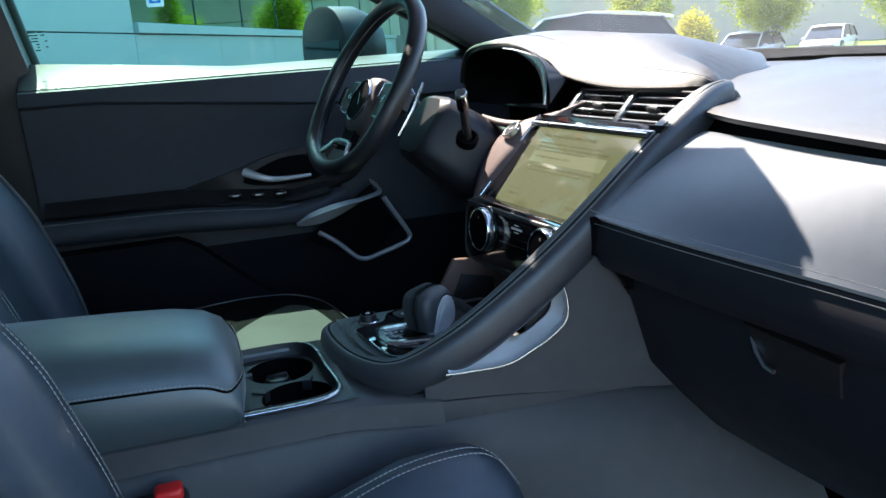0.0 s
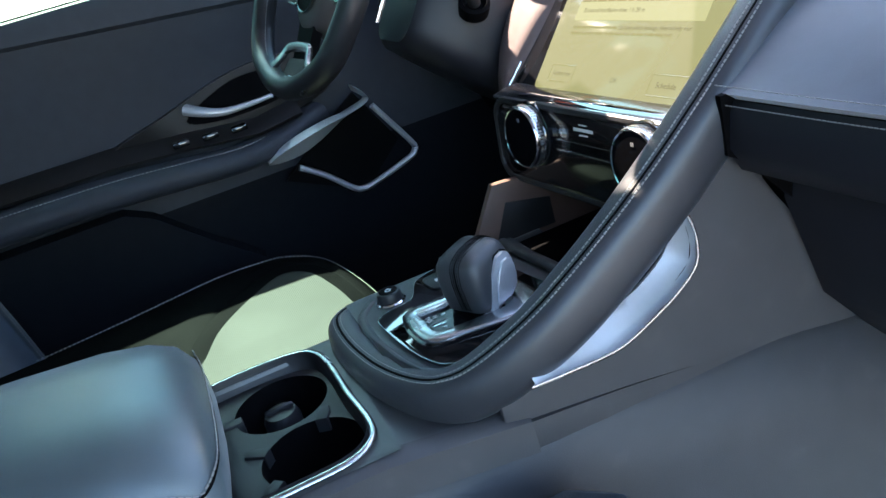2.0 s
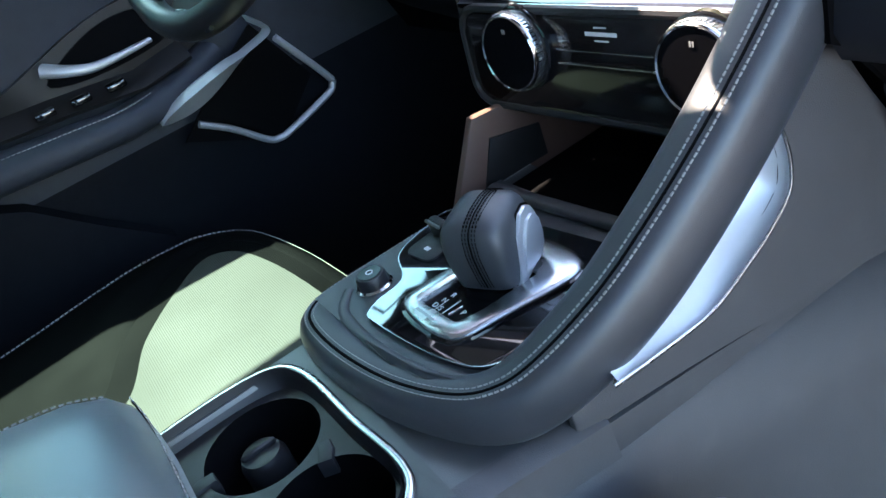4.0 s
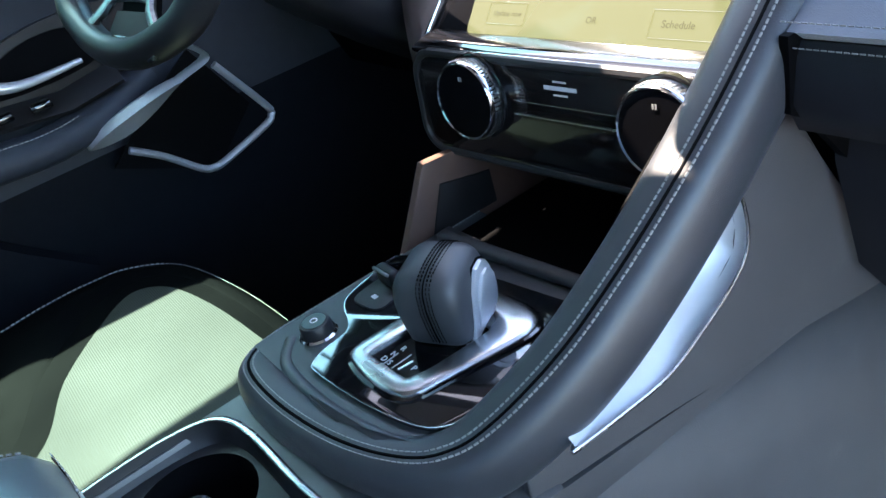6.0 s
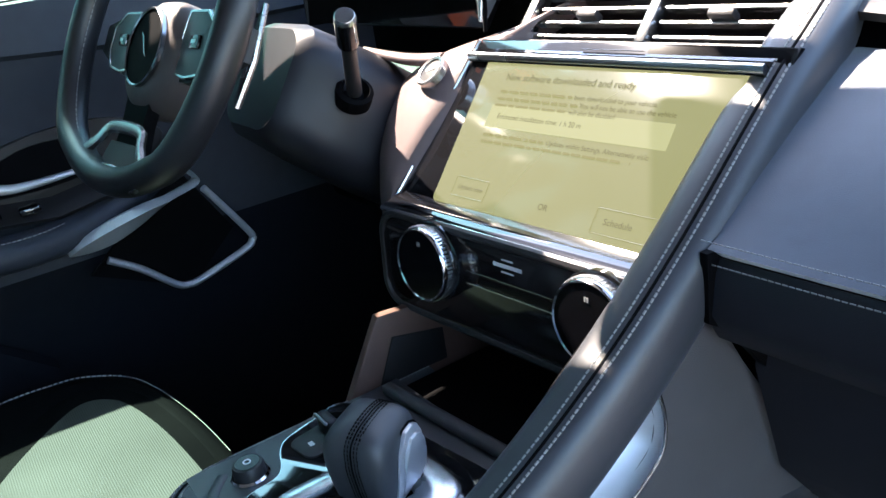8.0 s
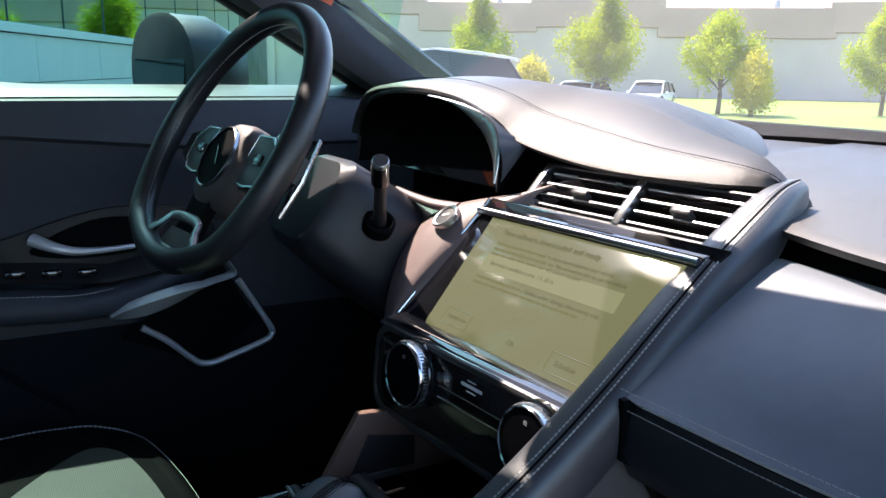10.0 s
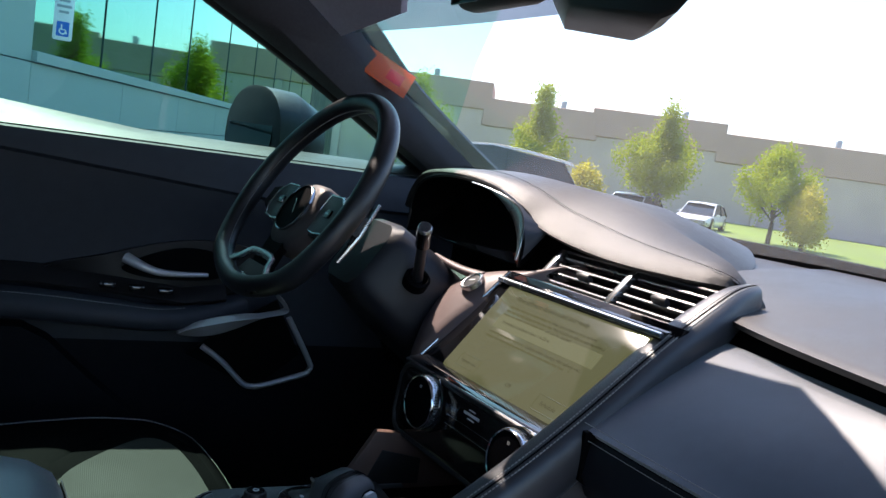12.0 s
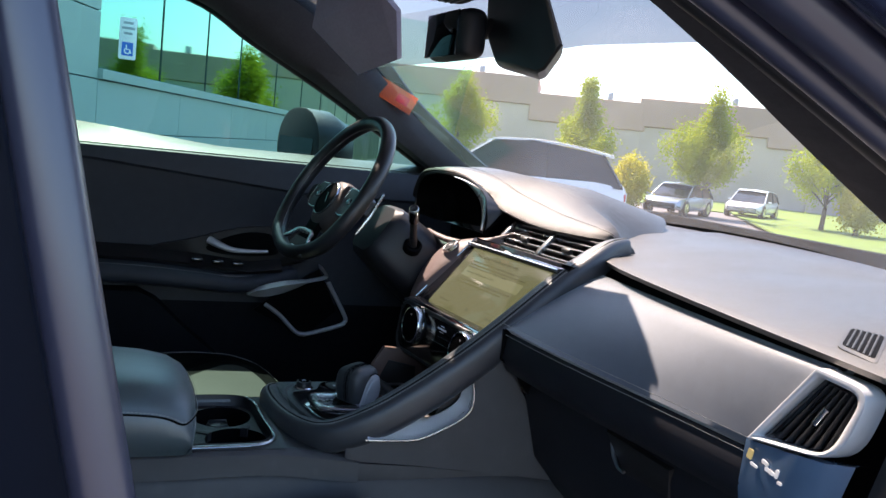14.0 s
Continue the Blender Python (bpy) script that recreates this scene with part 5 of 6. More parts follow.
cheek = part("tray_cheek", prism([(-0.085, 0.714), (-0.040, 0.788), (0.10, 0.775), (0.10, 0.700), (0.0, 0.700)], 0.008, axes((-0.150, 0, 0), (0, 1, 0), (0, 0, 1)), 0.003), TRAY_BROWN, console, "brown-black tray side with a framed opening")
part("cheek_inset", prism([(-0.050, 0.722), (-0.030, 0.764), (0.022, 0.752), (0.022, 0.720)], 0.002, axes((-0.1418, 0, 0), (0, 1, 0), (0, 0, 1)), 0.001), DOOR_POD, cheek)

# cup holders
cup = thing("cup_holder", (-0.005, -0.335, 0.70), "twin cup holder with satin rim", "cup holder")
RO = [(p.x, p.y) for p in spline([(x, y, 0) for x, y in ((-0.114, -0.395), (-0.1165, -0.34), (-0.112, -0.300), (-0.098, -0.280), (-0.065, -0.272), (0.0, -0.270), (0.052, -0.266), (0.080, -0.272), (0.095, -0.292), (0.098, -0.33), (0.098, -0.395))], 5)] + [(0.097, -0.41), (-0.112, -0.41)]
part("rim", sweep([Vector((x, y, console_top(y) + 0.003)) for x, y in RO], 0.0038, 0.0026, seg=10, closed=True), SATIN, cup, "satin silver rim")
inn = [(x * 0.965, -0.335 + (y + 0.335) * 0.95) for x, y in RO]
LEDGE = 0.697
part("well", loft([[Vector((x * k, -0.335 + (y + 0.335) * k, z)) for x, y in inn] for z, k in ((0.714, 1.0), (0.708, 0.99), (0.702, 0.975), (LEDGE, 0.95))], close_u=True), PLASTIC, cup, "", 60)
lb = bmesh.new()
loops = [[Vector((x * 0.95, -0.335 + (y + 0.335) * 0.95, LEDGE)) for x, y in inn]]
for cx, cy in ((-0.0545, -0.326), (0.0405, -0.316)):
    loops.append([Vector((cx + 0.0445 * math.cos(2 * math.pi * i / 36), cy + 0.0445 * math.sin(2 * math.pi * i / 36), LEDGE)) for i in range(36)])
for lp in loops:
    vs = [lb.verts.new(p) for p in lp]
    for a, b in zip(vs, vs[1:] + vs[:1]):
        lb.edges.new((a, b))
bmesh.ops.triangle_fill(lb, edges=lb.edges[:], use_beauty=True)
part("ledge", lb, PLASTIC, cup)
for cx, cy in ((-0.0545, -0.326), (0.0405, -0.316)):
    part("cup_bore", lathe([(0.0445, LEDGE - 0.62), (0.0435, LEDGE - 0.63), (0.040, -0.01), (0.034, -0.018), (0.0, -0.018)], pose(cx, cy, 0.62), 36, caps=False), DARK, cup, "dark cup bore", 60)
for cx, cy, a in ((-0.052, -0.374, 95), (-0.006, -0.296, -20), (0.012, -0.360, 60), (0.070, -0.356, 140)):
    part("grip_tab", prism([(-0.010, -0.004), (0.010, -0.006), (0.011, 0.005), (0.0, 0.007), (-0.010, 0.005)], 0.014, pose(cx, cy, 0.686, 0, 0, a), 0.002, 2), RUBBER, cup, "rubber grip tab")
bt = thing("bottle_stopper", (-0.108 + 0.05, -0.335, 0.64), "black ribbed power socket cap in the cup holder", "cap")
part("cap", lathe([(0.017, 0.0), (0.018, 0.02), (0.018, 0.036), (0.015, 0.043), (0.0, 0.045)], pose(-0.066, -0.330, 0.640), 28), PLASTIC, bt)
part("cap_grip", box((0.0035, 0.028, 0.006), (-0.066, -0.330, 0.686), 0.0015, 1), PLASTIC, bt)

frame_bm = bmesh.new()
for lp in ([(-0.108, -0.405), (-0.108, -0.268), (0.095, -0.268), (0.095, -0.405)], RO):
    wide = 1.0 if len(lp) > 4 else 0.0
    vs = [frame_bm.verts.new((x if wide else x * 1.10, y if wide else (-0.42 if y < -0.3 else -0.255), console_top(y) + 0.001)) for x, y in lp]
    for a, b in zip(vs, vs[1:] + vs[:1]):
        frame_bm.edges.new((a, b))
bmesh.ops.triangle_fill(frame_bm, edges=frame_bm.edges[:], use_beauty=True)
part("cup_deck", frame_bm, CONSOLE, console, "satin deck round the cup holder")

# armrest lid
arm = thing("armrest", (0.0, -0.60, 0.70), "padded black leather centre armrest", "armrest")
rows = []
ARM_SEC = ((-0.113, 0.0), (-0.121, 0.18), (-0.123, 0.40), (-0.119, 0.60), (-0.108, 0.80), (-0.085, 0.93), (-0.04, 0.995), (0.04, 0.995), (0.085, 0.93), (0.108, 0.80), (0.119, 0.60), (0.123, 0.40), (0.121, 0.18), (0.113, 0.0))
for x, k in ARM_SEC:
    bow = -0.010 * (abs(x) / 0.12) ** 3
    rows.append([Vector((x, y + (bow if i > 4 else 0), z0 + (z1 - z0) * k)) for i, (y, z0, z1) in enumerate(((-0.95, 0.706, 0.836), (-0.80, 0.706, 0.829), (-0.65, 0.706, 0.820), (-0.52, 0.706, 0.811), (-0.45, 0.706, 0.804), (-0.410, 0.706, 0.795), (-0.388, 0.706, 0.781), (-0.377, 0.707, 0.760), (-0.375, 0.708, 0.736), (-0.382, 0.709, 0.7135)))])
part("pad", loft(rows, caps=True), PAD_TEAL_SHEEN, arm, "", 60)
seam = spline([p + Vector((0.0008, 0, 0)) for p in rows[10][:7]] + [Vector((x, -0.3765 - 0.010 * (abs(x) / 0.12) ** 3, 0.757)) for x in (0.10, 0.06, 0.0, -0.06, -0.10)], 5)
part("seam", sweep(seam, 0.0014, 0.0008, up=(1, 0, 0), seg=6), DARK, arm, "pressed seam round the pad")
part("stitching", stitches([p + Vector((0.0006, 0.0006, 0.0035)) for p in seam], 0.005, 0.0034), THREAD, arm)
part("far_stitching", stitches(spline([p + Vector((-0.0006, 0, 0.0008)) for p in rows[4][:7]], 5), 0.005, 0.0034), THREAD, arm)
part("lid_base", box((0.216, 0.56, 0.012), (0, -0.665, 0.7095), 0.005, 2, pose(0, 0, 0)), PLASTIC, arm)


# ---- seats ----
def driver_cushion(seat, insert, hide):
    """Cushion with a round front corner, a dark band and low bolsters, about an insert."""
    def ring(pts, z):
        return [Vector((p.x + 0.045 * min(1.0, max(0.0, (-0.2 - p.x) / 0.3)), p.y, p.z + z + 0.018)) for p in spline(pts, 6)]

    inner = [(-0.262, -0.75, -0.03), (-0.262, -0.60, -0.022), (-0.268, -0.46, -0.012), (-0.305, -0.40, -0.006), (-0.390, -0.362, 0), (-0.472, -0.305, 0), (-0.508, -0.262, 0), (-0.482, -0.228, -0.002), (-0.39, -0.208, -0.004), (-0.27, -0.199, -0.004), (-0.19, -0.20, -0.004), (-0.160, -0.22, -0.004), (-0.152, -0.30, -0.003), (-0.150, -0.45, -0.012), (-0.150, -0.75, -0.03)]
    band = [(-0.300, -0.75, -0.03), (-0.300, -0.60, -0.022), (-0.310, -0.47, -0.012), (-0.345, -0.42, -0.006), (-0.425, -0.382, 0), (-0.508, -0.322, 0), (-0.542, -0.262, 0), (-0.508, -0.212, -0.004), (-0.40, -0.189, -0.006), (-0.27, -0.181, -0.008), (-0.185, -0.184, -0.008), (-0.150, -0.205, -0.006), (-0.144, -0.30, -0.005), (-0.143, -0.45, -0.012), (-0.143, -0.75, -0.03)]
    crest = [(-0.52, -0.75, 0.0), (-0.53, -0.60, 0.0), (-0.545, -0.47, 0.002), (-0.558, -0.40, 0.003), (-0.568, -0.34, 0.003), (-0.572, -0.29, 0.0), (-0.566, -0.245, -0.004), (-0.525, -0.195, -0.014), (-0.41, -0.170, -0.022), (-0.27, -0.162, -0.024), (-0.175, -0.166, -0.022), (-0.142, -0.19, -0.016), (-0.138, -0.30, -0.012), (-0.137, -0.45, -0.02), (-0.137, -0.75, -0.04)]
    outer = [(x - 0.02 if x < -0.5 else x, y + (0.006 if y > -0.22 else 0), z) for x, y, z in crest]
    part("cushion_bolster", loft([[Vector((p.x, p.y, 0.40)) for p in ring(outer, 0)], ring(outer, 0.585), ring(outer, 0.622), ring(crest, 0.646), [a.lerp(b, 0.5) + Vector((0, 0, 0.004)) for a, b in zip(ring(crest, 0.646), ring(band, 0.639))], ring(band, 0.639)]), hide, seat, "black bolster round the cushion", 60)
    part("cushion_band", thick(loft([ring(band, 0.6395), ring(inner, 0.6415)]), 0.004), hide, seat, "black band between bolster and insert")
    core = bmesh.new()
    vs = [core.verts.new(p) for p in ring(inner, 0.642)]
    edges_ = [core.edges.new((a, b)) for a, b in zip(vs, vs[1:] + vs[:1])]
    bmesh.ops.triangle_fill(core, edges=edges_, use_beauty=True)
    part("cushion_insert", thick(core, 0.004), insert, seat, "ribbed cushion insert", 60)
    part("cushion_stitching", stitches([p + Vector((0, 0, 0.001)) for p in ring(crest, 0.647)][6:54], 0.006, 0.004), THREAD, seat)


def make_seat(cx, dy0, dz0, name, label, insert, hide, wing=0.0):
    seat = thing(name, (cx, -0.42 + dy0, 0.36), label, "car seat", group="front seats")
    if wing:
        driver_cushion(seat, insert, hide)
    else:
        st = [(-0.175, 0.585, 0.62), (-0.180, 0.625, 0.86), (-0.195, 0.648, 0.96), (-0.225, 0.660, 1.0), (-0.30, 0.656, 1.0), (-0.38, 0.630, 1.0), (-0.47, 0.590, 1.0), (-0.62, 0.565, 0.98), (-0.75, 0.565, 0.95)]
        st = [(y + dy0, z + dz0, w) for y, z, w in st]
        prof = [(-0.245, -0.24), (-0.262, -0.12), (-0.262, -0.03), (-0.250, 0.022), (-0.220, 0.040), (-0.190, 0.036), (-0.165, 0.012), (-0.140, -0.006), (-0.07, -0.008), (0.0, -0.008), (0.07, -0.008), (0.140, -0.006), (0.165, 0.012), (0.190, 0.036), (0.220, 0.040), (0.250, 0.022), (0.262, -0.03), (0.262, -0.12), (0.245, -0.24)]
        part("cushion", loft([[Vector((cx + x * w, y, max(0.38, z + dz))) for x, dz in prof] for y, z, w in st], caps=True), hide, seat, "black bolstered cushion", 60)
        pts = [[Vector((cx + x * w, y - (0.003 if y > -0.19 + dy0 else 0), z + dz + 0.004)) for x, dz in ((-0.146, -0.008), (-0.14, -0.006), (-0.07, -0.006), (0, -0.006), (0.07, -0.006), (0.14, -0.006), (0.146, -0.008))] for y, z, w in [(-0.172 + dy0, 0.60 + dz0, 0.9), (-0.1765 + dy0, 0.628 + dz0, 0.95)] + st[2:7]]
        part("cushion_insert", thick(loft(pts), 0.004), insert, seat, "cushion insert", 60)
        for s in (-1, 1):
            for off in (0.205, 0.190):
                part("cushion_stitching", stitches(spline([Vector((cx + s * off * w, y, z + 0.0405)) for y, z, w in st[1:7]], 5), 0.006, 0.004, 0.0008), THREAD, seat)
    rows = []
    back = [(-0.585, 0.62, 0.90), (-0.608, 0.72, 0.98), (-0.640, 0.82, 1.0), (-0.665, 0.88, 1.0), (-0.735, 1.00, 0.96), (-0.80, 1.12, 0.86), (-0.84, 1.20, 0.72), (-0.865, 1.25, 0.5)]
    back = [(y + dy0 + 1.3 * dz0 - 0.085 * wing, z + dz0, w) for y, z, w in back]
    for y, z, w in back:
        prof = [(-0.24, -0.10), (-0.262, -0.04), (-0.262, 0.03), (-0.235, 0.062), (-0.195, 0.060), (-0.160, 0.030), (-0.150, 0.014), (-0.08, 0.012), (0.0, 0.010), (0.08, 0.012), (0.150, 0.014), (0.160, 0.030), (0.195, 0.060), (0.235, 0.062), (0.262, 0.03), (0.262, -0.04), (0.24, -0.10)]
        rows.append([Vector((cx + x * w * (0.92 if wing and x < 0 else 1.0), y + dy, z + dy * 0.25)) for x, dy in prof])
    part("backrest", loft(rows, close_u=True, caps=True), LEATHER_SEAT, seat, "black bolstered backrest", 60)
    for s in (-1, 1):
        for off in (0.222, 0.208):
            part("backrest_stitching", stitches(spline([Vector((cx + s * off * w * (0.92 if wing and s < 0 else 1.0), y + 0.0645, z + 0.016)) for y, z, w in back[:7]], 6), 0.006, 0.004), THREAD, seat)
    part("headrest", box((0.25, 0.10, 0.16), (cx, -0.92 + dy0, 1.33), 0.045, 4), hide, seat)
    part("seat_base", box((0.44, 0.5, 0.10), (cx, -0.45 + dy0, 0.405), 0.02, 2), DARK, seat)
    return seat


make_seat(-0.375, 0.0, 0.0, "driver_seat", "black leather driver seat with ribbed cushion insert in sunlight", INSERT, LEATHER_SHADED, 1.0)
make_seat(0.41, 0.07, -0.034, "passenger_seat", "black leather passenger seat with grey stitching", LEATHER_SEAT, LEATHER_SEAT)
bk = thing("belt_buckle", (0.165, -0.52, 0.60), "black seat belt buckle with red release button", "belt buckle")
part("buckle_body", box((0.034, 0.06, 0.09), (0.150, -0.485, 0.615), 0.008, 3), PLASTIC, bk)
part("release_button", box((0.026, 0.030, 0.016), (0.150, -0.475, 0.662), 0.005, 3), RED, bk, "red release button")

# ---- driver door fittings ----
dh = part("release_lever", sweep(spline([(-0.668, -0.296, 0.888), (-0.655, -0.272, 0.878), (-0.652, -0.245, 0.870), (-0.655, -0.21, 0.868), (-0.664, -0.165, 0.868)], 6), lambda s: 0.011 * (1 - 0.45 * s), lambda s: 0.0085 * (1 - 0.62 * s), seg=14, power=2.6), SILVER, driver_door, "satin door release lever")
part("lever_recess", prism([(p.x, p.y) for p in spline([(-0.30, 0.868, 0), (-0.22, 0.905, 0), (-0.15, 0.902, 0), (-0.14, 0.86, 0), (-0.24, 0.852, 0)], 5, True)], 0.003, axes((-0.689, 0, 0), (0, 1, 0), (0, 0, 1))), DARK, driver_door)
for i in range(3):
    part("window_switch", box((0.022, 0.026, 0.010), (-0.664, -0.32 + 0.045 * i, 0.843 - 0.003 * i), 0.003, 2), GLOSS, driver_door)
# speaker with a silver V frame
SPK = [(-0.628, -0.208, 0.774), (-0.622, -0.15, 0.784), (-0.622, -0.075, 0.806), (-0.628, -0.03, 0.818), (-0.640, -0.045, 0.842)]
part("pull_strap_trim", loft([[p + Vector((0.012, 0, 0.012 * k)), p + Vector((0.0, 0, 0.020 * k)), p + Vector((-0.02, 0, 0.016 * k)), p + Vector((-0.012, 0, -0.012 * k))] for p, k in zip(spline(SPK, 6), [0.3 + 0.75 * math.sin(math.pi * min(1, i / 12)) for i in range(25)])], close_u=True, caps=True), SILVER, driver_door, "satin pull handle trim")
part("speaker_frame", sweep(spline([(-0.642, -0.165, 0.750), (-0.640, -0.13, 0.725), (-0.640, -0.092, 0.688), (-0.640, -0.075, 0.681), (-0.640, -0.055, 0.683), (-0.640, 0.012, 0.702), (-0.640, 0.026, 0.712), (-0.640, 0.024, 0.728), (-0.640, -0.022, 0.806)], 6), 0.006, 0.005, seg=10), SILVER, driver_door, "thin satin V frame of the speaker")
part("speaker_grille", prism([(-0.19, 0.735), (-0.085, 0.683), (-0.06, 0.682), (0.006, 0.738), (-0.045, 0.835), (-0.12, 0.79)], 0.004, axes((-0.650, 0, 0), (0, 1, 0), (0, 0, 1))), DARK, driver_door, "black speaker grille")
# exterior mirror of the driver door
em = part("door_mirror", loft([[Vector((-0.94 + x, -0.030 + y + 0.25 * x, 1.108 + z)) for x, z in [(0.118 * k * math.copysign(abs(math.cos(a)) ** 0.85, math.cos(a)), 0.104 * k * math.copysign(abs(math.sin(a)) ** 0.85, math.sin(a))) for a in [2 * math.pi * i / 24 for i in range(24)]]] for y, k in ((-0.035, 0.93), (-0.03, 1.0), (0.03, 0.97), (0.075, 0.75), (0.10, 0.35))], close_u=True, caps=True), SHROUD, driver_door, "black door mirror")
part("mirror_glass", prism(rounded(0.200, 0.176, 0.085), 0.002, axes((-0.94, -0.0655, 1.108), (0.97, 0.2425, 0), (0, 0.1, 1))), MIRROR_DIM, em, "mirror glass")

# etched print in the lower corner of the side window
etch = [(-0.6530 + 0.006 * k, 1.1845 - 0.0055 * r, w) for r, k, w in ((0, 1, 0.014), (0, 3.6, 0.010), (1, 1.3, 0.018), (1, 4.2, 0.007), (2, 1.8, 0.012), (3, 1.6, 0.013), (3, 5.0, 0.004), (4, 2.4, 0.006), (5, 2.5, 0.004), (5, 5.0, 0.004), (6, 2.2, 0.009))]
for y, z, w in etch:
    part("etched_mark", box((0.0006, w, 0.0022), (-0.7585 + 0.02 * (z - 1.15), y, z), 0, 1), ETCH, driver_door)

# ---- rear-view mirror and sensor housing ----
rvm = thing("rear_view_mirror", (0.0, 0.13, 1.36), "black rear-view mirror on a large sensor housing", "mirror")
HOUSING = [(-0.060, 1.40), (-0.050, 1.340), (-0.004, 1.293), (0.145, 1.268), (0.165, 1.272), (0.206, 1.303), (0.175, 1.343), (0.13, 1.40)]
part("sensor_housing", loft([[Vector((0.07 + (x - 0.07) * k - d, y, 1.34 + (z - 1.34) * k)) for x, z in HOUSING] for y, k, d in ((0.046, 0.95, 0.0), (0.050, 1.0, 0.006), (0.085, 1.0, 0.066), (0.13, 0.92, 0.14))], close_u=True, caps=True), PLASTIC, rvm, "", 30)
part("housing_seam", sweep([(0.145 + 0.002, 0.0475, 1.2755), (0.12, 0.0475, 1.345), (0.07, 0.0475, 1.385)], 0.0012, 0.0008, seg=6), DARK, rvm)
mirror = part("mirror_shell", box((0.15, 0.045, 0.080), (0, 0, 0), 0.018, 4, pose(-0.092, 0.012, 1.333, 0, 0, 4)), PLASTIC, rvm)
part("mirror_rim", box((0.118, 0.004, 0.072), (0, -0.0225, 0), 0.0015, 2, pose(-0.102, 0.012, 1.333, 0, 0, 4)), MIRROR_DIM, mirror, "dim mirror glass")
part("mirror_stem", sweep([(-0.06, 0.045, 1.345), (0.0, 0.075, 1.36)], 0.016, seg=12), PLASTIC, rvm)
OVER = [(p.x, p.y) for p in round_corners([(-0.26, -0.08, 0.02), (0.108, -0.08, 0.02), (0.108, 0.045, 0.03), (0.045, 0.08, 0.03), (-0.26, 0.08, 0.02)])]
over = part("overhead_panel", prism(OVER, 0.02, pose(0, 0, 1.415), 0.004), DARK, rvm, "ribbed black overhead panel")
for i in range(10):
    part("panel_rib", box((0.30, 0.004, 0.004), (-0.10, -0.05 + 0.012 * i, 1.4135), 0.001, 1), PLASTIC, over)

# added board: imitates a reflection in the windscreen and keeps sun off the tray
visor = thing("reflection_stand_in", (-0.40, -0.05, 1.36), "added grey board imitating a windscreen reflection at the driver side", "sun visor")
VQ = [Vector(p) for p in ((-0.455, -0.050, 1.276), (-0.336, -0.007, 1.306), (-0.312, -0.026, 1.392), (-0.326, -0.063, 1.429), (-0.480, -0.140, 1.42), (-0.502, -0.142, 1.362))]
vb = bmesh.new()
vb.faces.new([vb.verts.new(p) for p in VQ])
part("reflection_board", thick(vb, 0.014, (0, -1, 0)), REFLECTION_GREY, visor)
part("board_edge_rod", sweep([VQ[3] + Vector((0, 0, 0.003)), VQ[4] + Vector((0, 0, 0.003))], 0.006, seg=10), PLASTIC, visor)

stk = part("windscreen_sticker", box((0.098, 0.044, 0.001), (0, 0, 0), 0, 1, axes((-0.640, 0.098, 1.255), (0.20, 0.9, -0.43), (0, 0.43, 0.9))), ORANGE)
part("sticker_block", box((0.030, 0.020, 0.0008), (0.018, 0.0, 0.0), 0, 1, axes((-0.640, 0.098, 1.255), (0.20, 0.9, -0.43), (0, 0.43, 0.9)) @ pose(0, 0, 0.0012)), RED, stk, "red printed block")
tagged(stk, "orange paper sticker inside the windscreen", "sticker")


# ---- outside ----
ASPHALT = mat("asphalt", (0.16, 0.15, 0.145), 0.9, var=0.25, scale=6, bump=0.6, bump_scale=120)
GRASS = mat("grass", (0.13, 0.20, 0.025), 0.9, var=0.4, scale=3, bump=0.8, bump_scale=60)
PANEL = mat("pale_metal_panel", (0.25, 0.33, 0.31), 0.5, var=0.05, scale=2)
WINDOW_WALL = mat("teal_window_glass", (0.16, 0.36, 0.34), 0.03, metal=1.0, var=0.06, scale=1)
MULLION = mat("dark_mullion", (0.03, 0.06, 0.06), 0.4, metal=0.6, var=0.1, scale=8)
STUCCO = mat("tan_stucco", (0.50, 0.42, 0.35), 0.9, var=0.12, scale=0.6, bump=0.3, bump_scale=20)
STUCCO_DARK = mat("brown_stucco_band", (0.44, 0.31, 0.24), 0.9, var=0.12, scale=0.6, bump=0.3, bump_scale=20)
BARK = mat("bark", (0.12, 0.09, 0.06), 0.9, var=0.3, scale=20, bump=0.6, bump_scale=60)
POLE = mat("galvanised_pole", (0.30, 0.36, 0.38), 0.5, metal=0.4, var=0.1, scale=30)
SIGN_BLUE = mat("sign_blue", (0.01, 0.12, 0.55), 0.4, var=0.04, scale=20)
SIGN_WHITE = mat("sign_white", (0.80, 0.84, 0.86), 0.5, var=0.03, scale=20)
CAR_WHITE = mat("white_car_paint", (0.78, 0.79, 0.80), 0.2, var=0.03, scale=4, coat=0.8)
CAR_SILVER = mat("silver_car_paint", (0.42, 0.46, 0.50), 0.25, metal=0.5, var=0.05, scale=4, coat=0.8)
CAR_GLASS = mat("dark_car_glass", (0.015, 0.02, 0.025), 0.10, var=0.1, scale=3, spec=0.4)
TYRE = mat("tyre_rubber", (0.02, 0.02, 0.02), 0.8, var=0.2, scale=10)
TAIL = mat("tail_lamp_red", (0.5, 0.02, 0.02), 0.2, var=0.05, scale=10)


